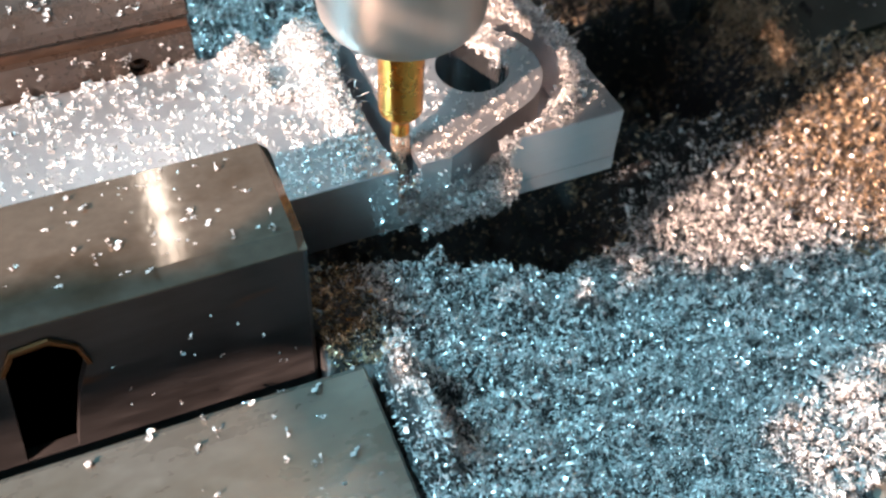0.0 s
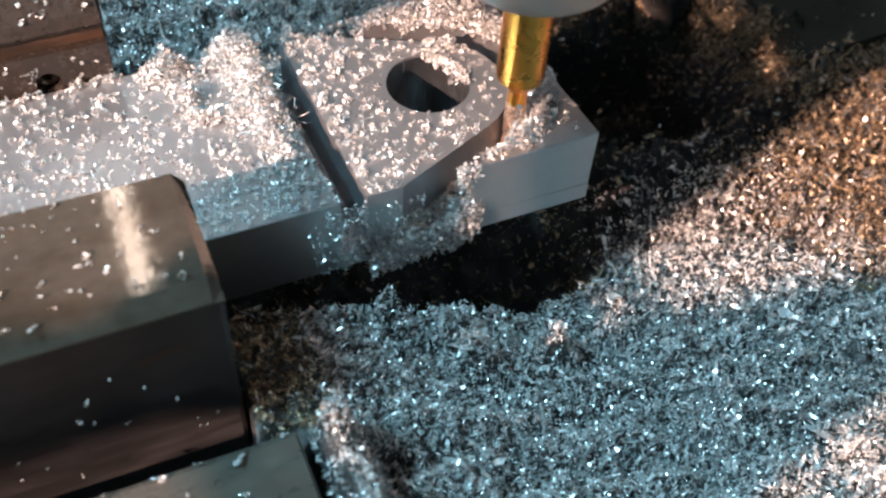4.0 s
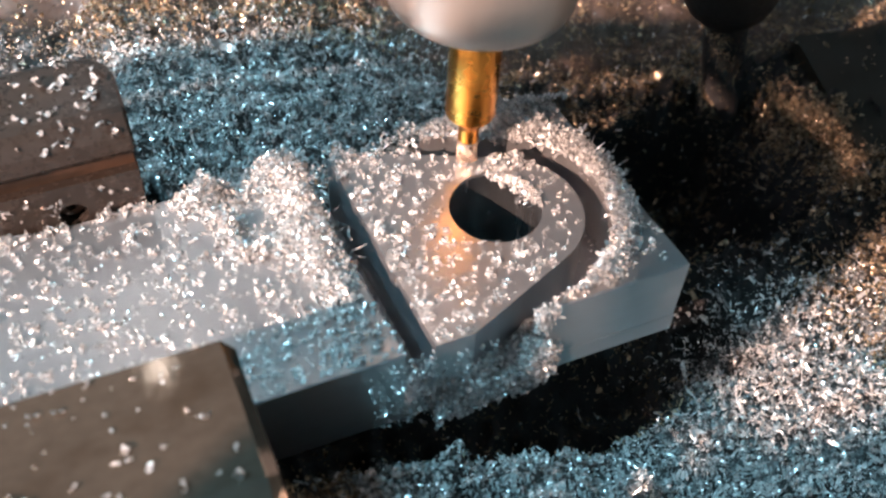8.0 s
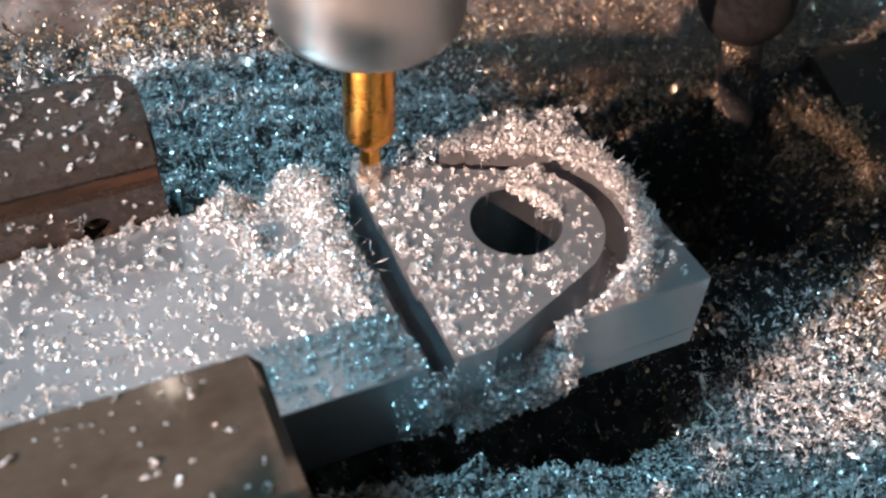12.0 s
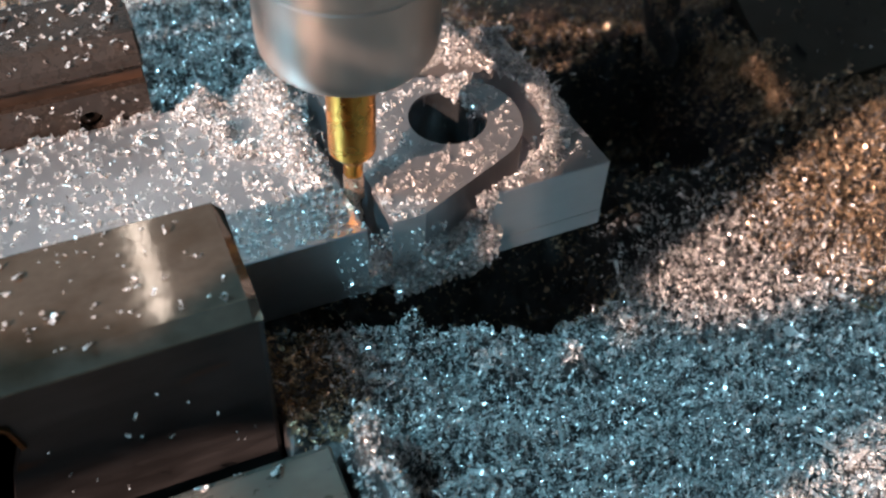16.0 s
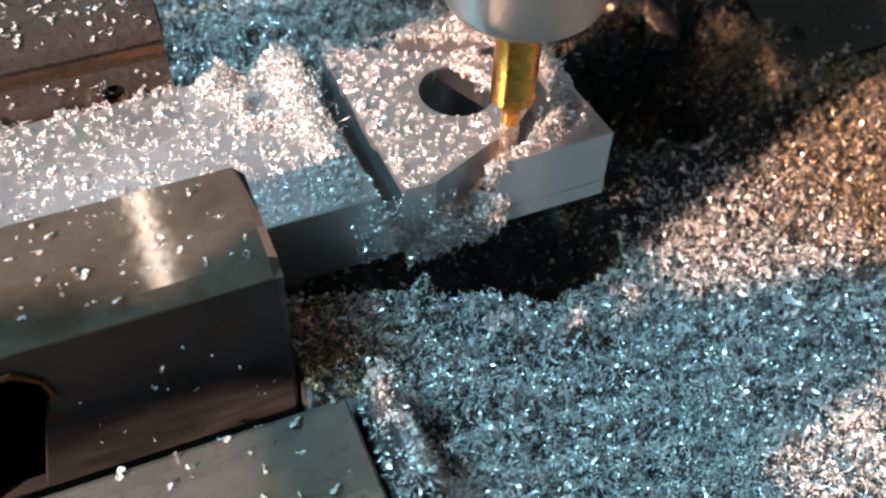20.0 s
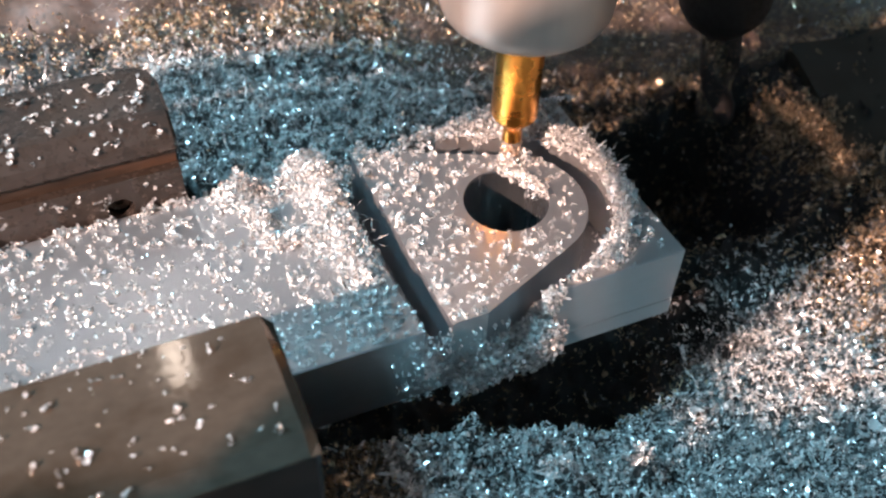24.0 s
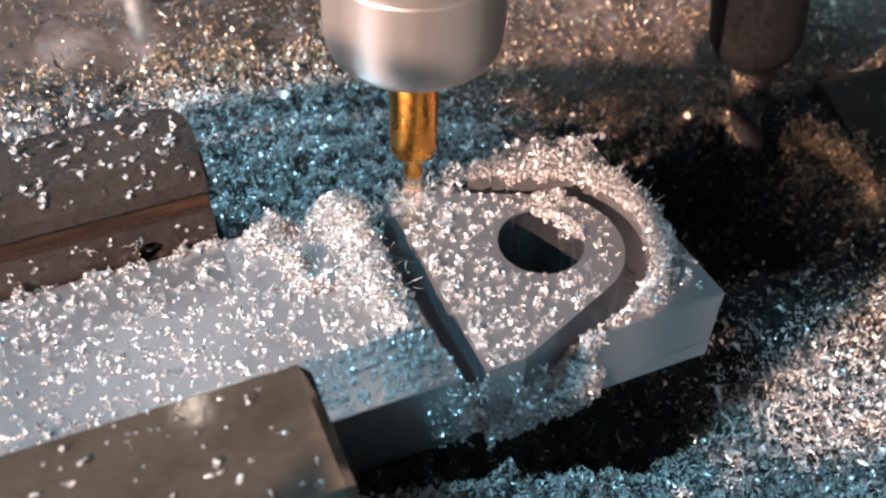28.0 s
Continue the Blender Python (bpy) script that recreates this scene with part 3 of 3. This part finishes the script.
panel = link("side_panel", prism([(102.2, 102.5), (128, 103.5), (400, 108), (400, 150), (119, 124.5), (108.5, 126.5)], -36, 2.6, "z"), PANEL)
tagged(panel, "dark machine cover panel", "panel", kind="structure")

# ---- chips ----
rng = np.random.RandomState(11)
n = 330000
cx = 14 + 116 * rng.uniform(0, 1, n)
cy = 38 + 162 * rng.uniform(0, 1, n) ** 1.15
keep = ~((cx < 17.3) & (cy > 66) & (cy < 117)) & ~((cx < 20.6) & (cy < 64.5)) & ~((cx < 17.1) & (cy < 117))
cx, cy = cx[keep], cy[keep]
fx, fy = rng.uniform(-45, 14, 26000), rng.uniform(117, 200, 26000)
cx, cy = np.concatenate([cx, fx]), np.concatenate([cy, fy])
deep = hollow_part(cx, cy)
gone = np.where(cx < 60, 0.9, np.where(cy < 97, 0.9, 0.985)) * deep
gone = gone * (1 - 0.28 * np.exp(-((cx - 96) / 6) ** 2 - ((cy - 109) / 6) ** 2))
gone = np.maximum(gone, np.where(cx < 44, 0.86, 0.78) * np.clip(1.2 * dirty_part(cx, cy), 0, 1))
gone = gone * (1 - 0.97 * np.exp(-((cy - ridge_line(cx)) / 1.3) ** 2) * (cx > 54) * (cx < 92))
gone = np.maximum(gone, 0.85 * step((cx - 57) / 5) * step((cy - 81 - 0.27 * (cx - 64)) / 5) * (cy < 100) * (cx < 100))
gone = gone * (1 - 0.7 * step((cx - 58) / 4) * step((97 - cx) / 4) * step((cy - 113) / 4) * step((127 - cy) / 3))
gone = np.where(bare_table(cx, cy), 0.93, gone)
gone = np.where((cx > 102 + (cy - 102) * 0.27) & (cy > 103) & (cy < 125.5), 0.995, gone)
keep = rng.uniform(0, 1, len(cx)) > gone
cx, cy = cx[keep], cy[keep]
cz = bed_height(cx, cy) + rng.uniform(-0.5, 0.6, len(cx)) + 1.0 * np.abs(waves(cx, cy, 9, 1.6))
cz = np.where((cx > 102 + (cy - 102) * 0.27) & (cy > 103) & (cy < 125.5), 2.9, cz)
sizes = (0.64 + 0.06 * step((cx - 58) / 8) * (cy < 97)) * rng.lognormal(0, 0.42, len(cx))
soiled_or_shaded = np.maximum(np.maximum(step((cx - 76 - 0.4 * (84 - cy)) / 24) * (cy > 66), step((cy - 136) / 12)), step((cy - 118) / 8) * step((cx - 56) / 10))
# darker chips stand in for shade beside the jaw and in the hollows
soiled_or_shaded = np.maximum(soiled_or_shaded, np.maximum(step((25.5 - cx) / 4) * (cy > 62.5) * (cy < 82), hollow_part(cx, cy)))
soiled_or_shaded = rng.uniform(0, 1, len(cx)) < 0.92 * soiled_or_shaded
places = np.stack([cx, cy, cz], -1)
oily_shaded_chips = flakes("oily_shaded_chips", places[soiled_or_shaded], sizes[soiled_or_shaded], OILY_SHADED_CHIP, 22, long=0.85, broad=1.2)
tagged(oily_shaded_chips, "brown oil-stained aluminium chips at the pile's edge, and darker chips standing in for shade", "metal chips", kind="stuff")
bed_chips = flakes("chip_pile", places[~soiled_or_shaded], sizes[~soiled_or_shaded], CHIP, 21, long=0.85, broad=1.1)
tagged(bed_chips, "deep pile of bright curled aluminium chips", "metal chips", kind="stuff")


def top_height(x, y):
    """How high the chips lie on the bar's top."""
    z = hump(x, y, 27.4, 97.0, 1.7, 8.0, 2.9) + hump(x, y, 26.6, 104.4, 2.2, 2.0, 2.9) + hump(x, y, 19.6, 104.2, 2.2, 1.5, 3.0)
    rad = np.hypot(x - CX, y - CY)
    front = (x - CX) * NX + (CY - y) * NY
    z = z + 2.4 * np.exp(-((rad - ROUT - 1.2) / 1.0) ** 2) * (x > CX + 3)
    z = z + 2.7 * np.exp(-((front - ROUT - 1.1) / 1.0) ** 2) * (x < CX + 4) * (y < CY)
    z = z + hump(x, y, 48.0, 105.0, 7.0, 1.6, 2.0) + hump(x, y, 47.6, 98.6, 2.6, 1.2, 1.5)
    z = z + 0.8 * np.clip(waves(x, y, 15, 3.0), 0, 1) * np.exp(-((x - groove_x(y, True) - 0.9) / 0.9) ** 2) + 0.7 * np.exp(-((y - BAR_Y1 + 0.8) / 0.8) ** 2) * (x > 32)
    z = z + 1.1 * np.exp(-((y - BAR_Y1 + 0.4) / 0.6) ** 2) * (x < 15) * np.clip(waves(x, y, 20, 4.0) + 0.3, 0, 1)
    z = z + hump(x, y, 20.6, 99.4, 1.3, 2.2, 1.9) + hump(x, y, 23.6, 96.4, 2.0, 1.2, 1.9)
    z = z * np.clip(0.9 + 0.45 * waves(x, y, 16, 3.2), 0.62, 1.5)
    return z + 0.75 * np.clip(waves(x, y, 24, 1.7) - 0.15, 0, 1) * step((x - 17) / 4) * step((34 - x) / 4) * step((89.5 - y) / 2)


def on_metal(x, y):
    """Where the bar's top is whole: neither groove nor hole."""
    rad, f, b = np.hypot(x - CX, y - CY), (x - CX) * NX + (CY - y) * NY, (x - CX) * NX + (y - CY) * NY
    across = np.where((x - CX) * 1.0 > np.abs(y - CY) * SLOPE, rad, np.maximum(f, b))
    inside = (x > groove_x(y, True)) & (across < RIN - 0.1) & (np.hypot(x - HX, y - HY) > HR + 0.1)
    outside = (x > groove_x(y, True)) & (across > ROUT + 0.1) & (x < end_x(y) - 0.3)
    return ((x < groove_x(y, False) - 0.1) | inside | outside) & (y > BAR_Y0 + 0.2) & (y < BAR_Y1 - 0.1)


n = 230000
tx, ty = rng.uniform(-16, 58, n), rng.uniform(BAR_Y0, 107, n)
th = top_height(tx, ty)
keep = (th > 0.25) & (rng.uniform(0, 1, n) < np.clip(th * 0.9, 0, 1)) & (on_metal(tx, ty) | ((ty > BAR_Y1) & (tx > 15)))
piled = np.stack([tx, ty, BAR_Z1 + th * rng.uniform(0.1, 1.0, n)], -1)[keep]
n = 3600
px, py = rng.uniform(-30, 57.5, n), rng.uniform(BAR_Y0 + 0.2, 105.3, n)
thin = np.where(px < 29.5, np.where((py < 87) & (px > 16), 1.0, 0.75), np.where((px > 47) & (py < 92), 0.3, 0.95))
keep = on_metal(px, py) & (rng.uniform(0, 1, n) < thin)
loose = crumbs(np.stack([px, py, np.full(n, BAR_Z1 + 0.02)], -1)[keep], 12, 0.17, 41)
# chips on the groove floor, and those that cling to the front where the groove runs out
n = 12000
gx, gy = rng.uniform(28.8, 58, n), rng.uniform(BAR_Y0, 105.4, n)
rad, f, b = np.hypot(gx - CX, gy - CY), (gx - CX) * NX + (CY - gy) * NY, (gx - CX) * NX + (gy - CY) * NY
across = np.where(gx - CX > np.abs(gy - CY) * SLOPE, rad, np.maximum(f, b))
keep = (gx > groove_x(gy, False)) & ((gx < groove_x(gy, True)) | ((across > RIN) & (across < ROUT))) & (((gx > groove_x(gy, True)) & (gy < 85.7)) | (rng.uniform(0, 1, n) < np.where(gx < groove_x(gy, True), 0.55, 0.12)))
floor_chips = np.stack([gx, gy, FLOOR_Z + rng.uniform(0, 1.6, n) * np.where((gx > groove_x(gy, True)) & (gy < 85.7), 1.5, 0.5)], -1)[keep]
n = 5200
fx = rng.uniform(26, 45.5, n)
fz = np.where(fx < 33, rng.uniform(14.6, 23.5, n), 14.2 + rng.uniform(0, 1, n) * (2.2 + 0.2 * (fx - 33)))
keep = (np.abs(fx - 36.5) < 9.6) & ((fx > 33) | (rng.uniform(0, 1, n) < 0.8 * ((fx - 25) / 8) ** 1.5))
cling = np.stack([fx, BAR_Y0 - rng.uniform(0.0, 0.9, n), fz], -1)[keep]
n = 60000  # the bank where the outer groove runs out at the front
bx, by = rng.uniform(33.2, 44.4, n), BAR_Y0 + np.where(rng.uniform(0, 1, n) < 0.45, rng.uniform(-1.0, 0.0, n), rng.uniform(0.0, 3.8, n))
f = (bx - CX) * NX + (CY - by) * NY
free = ((f > RIN) & (f < ROUT)) | (by < BAR_Y0)
crest = FLOOR_Z + 0.3 + 0.22 * (bx - 33.4) + 0.9 * waves(bx, by, 17, 2.5)
foot = np.where(by < BAR_Y0, 13.0 + 1.3 * waves(bx, by, 18, 1.5) + 0.12 * (bx - 33), FLOOR_Z)
bank = np.stack([bx, by, foot + (crest - foot - 1.6 * np.clip(BAR_Y0 - by, 0, 1)) * rng.uniform(0, 1, n)], -1)[free]
n = 2600  # thin crust on the front of the boss
kx = rng.uniform(33.4, 39.0, n)
crust = np.stack([kx, BAR_Y0 - rng.uniform(0.0, 0.5, n), 14.2 + np.abs(rng.normal(0, 0.5, n)) * (4.0 + 0.5 * (kx - 33.4))], -1)
crust = crust[crust[:, 2] < 22.5]
n = 520
dx = rng.uniform(42.6, 44.6, n)
drip = np.stack([dx, BAR_Y0 - rng.uniform(-0.6, 0.7, n), 24.6 - rng.uniform(0, 1, n) * 3.4 * np.clip(1.6 - np.abs(dx - 43.4), 0.1, 1)], -1)
# chips hanging over the rim of the groove
n = 2000
la, edge = rng.uniform(-1.19, 1.19, n), rng.uniform(0, 1, n)
lx, ly = CX + (ROUT + 0.15) * np.cos(la), CY + (ROUT + 0.15) * np.sin(la)
back_x, back_y = CX + ROUT * NX, CY + ROUT * NY
run = rng.uniform(0, 1, n)
lx = np.where(edge < 0.35, back_x - run * (BAR_Y1 - back_y) / SLOPE, lx)
ly = np.where(edge < 0.35, back_y + run * (BAR_Y1 - back_y) + 0.1, ly)
over = 0.5 * np.abs(rng.normal(0, 1, n)) * np.clip(0.7 + 0.6 * waves(lx, ly, 19, 2.0), 0.1, 2)
lip = np.stack([lx - rng.uniform(0, 0.5, n) * (lx - CX) / ROUT, ly - rng.uniform(0, 0.5, n) * (ly - CY) / ROUT, BAR_Z1 + 0.5 - over], -1)
n = 1000  # chips that stick to the far wall inside the hole
ha = np.clip(rng.normal(0.55, 0.42, n), -0.4, 1.35)
inside_hole = np.stack([HX + (HR - 0.25) * np.cos(ha), HY + (HR - 0.25) * np.sin(ha), BAR_Z1 + 0.5 - np.abs(rng.normal(0, 1, n)) * 1.1 * np.clip(1.15 - np.abs(ha - 0.5), 0.05, 1)], -1)
spots = np.concatenate([lip, piled, inside_hole, floor_chips, cling, bank, crust, drip])
sizes = np.concatenate([0.33 * rng.lognormal(0, 0.48, len(spots)), 0.31 * np.repeat(rng.lognormal(-0.1, 0.42, len(loose) // 12), 12) * rng.lognormal(0, 0.25, len(loose))])
bar_chips = flakes("chips_on_bar", np.concatenate([spots, loose]), sizes, CHIP, 31, long=0.74, broad=2.1)
tagged(bar_chips, "loose bright chips and banks of chips on the bar", "metal chips", kind="stuff")
# hair-thin needles in the banks on the bar and out on the open bed
n = 700
ry = rng.uniform(0, 1, n)
ra = rng.uniform(-1.15, 1.2, n)
ring_x, ring_y = CX + (ROUT + rng.normal(0.9, 0.5, n)) * np.cos(ra), CY + (ROUT + rng.normal(0.9, 0.5, n)) * np.sin(ra)
ridge = np.stack([np.where(ry < 0.65, ring_x, rng.normal(27.0, 1.8, n)), np.where(ry < 0.65, ring_y, rng.uniform(90, 106, n)), np.full(n, BAR_Z1)], -1)
ridge[:, 2] += np.clip(top_height(ridge[:, 0], ridge[:, 1]), 0.3, 6) * rng.uniform(0.5, 1.0, n)
ridge = ridge[ridge[:, 1] < BAR_Y1 + 1]
ox, oy = rng.uniform(22, 96, 2600), rng.uniform(42, 73, 2600)
ox, oy = np.concatenate([ox, rng.uniform(10, 70, 900)]), np.concatenate([oy, rng.uniform(118, 160, 900)])
clump = np.repeat(np.array([(99.0, 117.5), (99.6, 114.0), (100.2, 110.5), (100.8, 107.5), (101.0, 104.5), (99.6, 101.8), (98.4, 112.0), (102.4, 110.0)]), 800, axis=0) + rng.normal(0, 1.7, (6400, 2))
far = flakes("far_clumps", np.stack([clump[:, 0], clump[:, 1], bed_height(clump[:, 0], clump[:, 1]) + rng.uniform(0, 1.6, 6400)], -1), 0.7, OILY_SHADED_CHIP, 34, long=0.8, broad=1.7)
tagged(far, "small clumps of brown chips beside the dark pit", "metal chips", kind="stuff")
needles = np.concatenate([ridge, np.stack([ox, oy, bed_height(ox, oy) + rng.uniform(0.2, 1.0, len(ox))], -1)])
slim = sliver_points(len(needles), 0.34, rng, 0.8, 4.6) + needles[:, None, :]
needle_chips = new("needle_chips", sliver_mesh("needle_chips", slim, CHIP))
tagged(needle_chips, "hair-thin curled aluminium needles among the chips", "metal chips", kind="stuff")
ma = rng.normal(0.55, 0.6, 900)
on_mill = np.stack([-2.6 * np.cos(ma), -2.6 * np.sin(ma), 16.5 * rng.uniform(0, 1, 900) ** 0.8], -1)
on_mill = on_mill @ np.array(SPARE.to_3x3()).T + np.array(SPARE.translation) / U
mill_chips = flakes("chips_on_end_mill", on_mill, 0.55, OILY_SHADED_CHIP, 33)
tagged(mill_chips, "chips sticking to the spare end mill", "metal chips", kind="stuff")

# single chips that can be told apart on the vise
def crumpled_chip(seed):
    """One torn chip: a ragged ribbon that folds and twists back over itself, lying on its place."""
    r = np.random.RandomState(seed)
    at, way, side = np.zeros(3), np.array([1.0, 0.0, 0.3]), np.array([0.0, 1.0, 0.2])
    rows = []
    count = r.randint(8, 13)
    for k in range(count):
        end = min(k, count - 1 - k)
        half = r.uniform(0.05, 0.17) * (0.35 if end == 0 else 1.0)
        rows.append((at - side * half * r.uniform(0.5, 1.3), at + side * half))
        way = way + r.normal(0, 0.75, 3) - 0.9 * at
        way = way / np.linalg.norm(way)
        side = side + r.normal(0, 0.5, 3)
        side = side - way * side.dot(way)
        side = side / np.linalg.norm(side)
        at = at + way * r.uniform(0.12, 0.26)
    pts = np.array(rows).reshape(-1, 3) * np.array([1.0, 1.0, 0.75])
    pts[:, 2] -= pts[:, 2].min()
    me = bpy.data.meshes.new("metal_chip")
    me.from_pydata((pts * U).tolist(), [], [(2 * k, 2 * k + 2, 2 * k + 3, 2 * k + 1) for k in range(count - 1)])
    me.materials.append(CHIP)
    return me


kinds = [crumpled_chip(60 + i) for i in range(14)]


def lone_chip(x, y, z, k, size, seed, lean=0.0):
    ob = new("metal_chip", kinds[k % len(kinds)])
    ob.matrix_world = pose(x * U, y * U, z * U, lean, 0, 0) @ pose(0, 0, 0, 0, 0, (seed * 77) % 360) @ Matrix.Scale(1.36 * size, 4)
    tagged(ob, "single bright aluminium chip lying on the steel vise", "metal chip", "chips on the vise")


JAW_SPOTS = [(-2.4, 79.6), (-0.7, 78.8), (-2.9, 76.9), (0.0, 73.3), (1.0, 73.0), (2.8, 79.3), (9.1, 77.2), (11.1, 79.0), (7.4, 75.0), (10.5, 70.5), (13.8, 69.9), (12.4, 79.8), (12.9, 75.3), (14.3, 72.0), (-2.8, 73.4), (3.3, 69.6), (5.6, 71.8), (-1.5, 72.3), (9.0, 72.8), (4.4, 79.0)]
SLIDE_SPOTS = [(18.6, 61.9), (15.4, 62.1), (7.6, 62.1), (3.6, 61.9), (-1.0, 62.1), (11.6, 62.2), (9.9, 59.6), (10.5, 57.6), (9.5, 55.5), (12.6, 54.0), (11.7, 53.6), (14.1, 51.0), (4.3, 60.5), (2.2, 58.8), (-7.0, 60.5), (16.6, 54.3), (13.7, 58.3)]
REAR_SPOTS = [(-1.2, 113.1), (3.0, 114.0), (6.0, 113.7), (8.2, 112.9), (10.6, 112.9), (11.7, 110.8), (12.5, 109.2), (12.9, 112.0), (-1.6, 108.9), (0.2, 108.5), (4.3, 112.7), (11.0, 114.9), (10.9, 109.0), (12.1, 110.2), (8.6, 108.4), (13.2, 110.6)]
pick = random.Random(5)
for spots, z, extra, box in ((JAW_SPOTS, 34.0, 60, (-20, 14.8, 69.6, 81.4)), (SLIDE_SPOTS, 19.6, 14, (-20, 18.6, 44, 61.6)), (REAR_SPOTS, 34.0, 84, (-14, 12.4, 108.4, 115.4))):
    for k, (x, y) in enumerate(spots):
        lone_chip(x, y, z, k, pick.uniform(0.5, 1.0) * (1.0 if spots is JAW_SPOTS else 1.5), k + 1)
    for k in range(extra):
        lone_chip(pick.uniform(box[0], box[1]), pick.uniform(box[2], box[3]), z, k, pick.uniform(0.22, 0.6) * (1.6 if spots is REAR_SPOTS else 1.0), k + 40)
for k in range(16):
    lone_chip(pick.uniform(-4, 16), 66.6, pick.uniform(15, 30), k, pick.uniform(0.25, 0.7), k + 90, 90.0)


for k in range(34):
    jy = pick.uniform(105.9, 108.4)
    lone_chip(pick.uniform(-12, 13.6), jy, 34.0 if jy > 107.8 else 32.2 + (jy - 105.7) * 0.857, k, pick.uniform(0.4, 1.0), k + 160)
for k in range(26):
    lone_chip(pick.uniform(-12, 13.6), 105.7, pick.uniform(24.5, 28.2), k, pick.uniform(0.35, 0.9), k + 120, 90.0)

# ---- what moves ----
TOOL = [
    (0, 31.83, 84.55), (0.5, 31.93, 82.16), (1, 34.36, 81.51), (1.5, 37.24, 81.32), (2, 39.64, 82.28), (2.5, 41.9, 83.62), (4.5, 52.36, 87.45), (5, 53.14, 89.65),
    (5.5, 53.85, 92.21), (6, 53.07, 94.81), (6.5, 51.59, 96.83), (7, 49.79, 99.1), (7.5, 47.21, 100.28), (8, 44.43, 100.89), (8.5, 41.77, 101.79), (9, 39.09, 103.11),
    (9.5, 36.36, 104.12), (10, 34.6, 105.2), (10.5, 34.8, 105.5), (11, 35.0, 105.4), (11.5, 34.7, 104.8), (13.5, 29.8, 99.5), (14, 30.2, 97.12), (14.5, 30.5, 94.84),
    (15, 30.83, 92.18), (15.5, 30.94, 89.46), (16, 31.02, 87.05), (16.5, 31.19, 84.56), (17, 31.42, 81.97), (17.5, 33.92, 80.92), (18, 36.23, 80.92), (18.5, 38.77, 81.69),
    (19, 41.57, 83.05), (19.5, 43.95, 83.96), (20, 46.53, 84.64), (20.5, 49.42, 85.26), (21, 51.51, 86.72), (21.5, 52.73, 88.8), (22, 53.15, 91.27), (22.5, 52.8, 93.75),
    (23.5, 50.3, 98.3), (24.5, 44.37, 100.55), (25, 42.04, 101.59), (25.5, 39.62, 102.97), (26, 36.71, 104.29), (26.5, 34.6, 105.3), (27, 34.66, 106.0), (27.5, 35.0, 105.9), (28, 35.05, 105.29),
]


def motions():
    walk(spindle, [(t, pose(x * U, y * U, 36.8 * U)) for t, x, y in TOOL])
    walk(nozzle, [(t, pose((-28.2 + 0.091 * (y - 81.5)) * U, (-26.2 - 0.227 * (y - 81.5)) * U, 35.2 * U)) for t, x, y in TOOL])


motions()
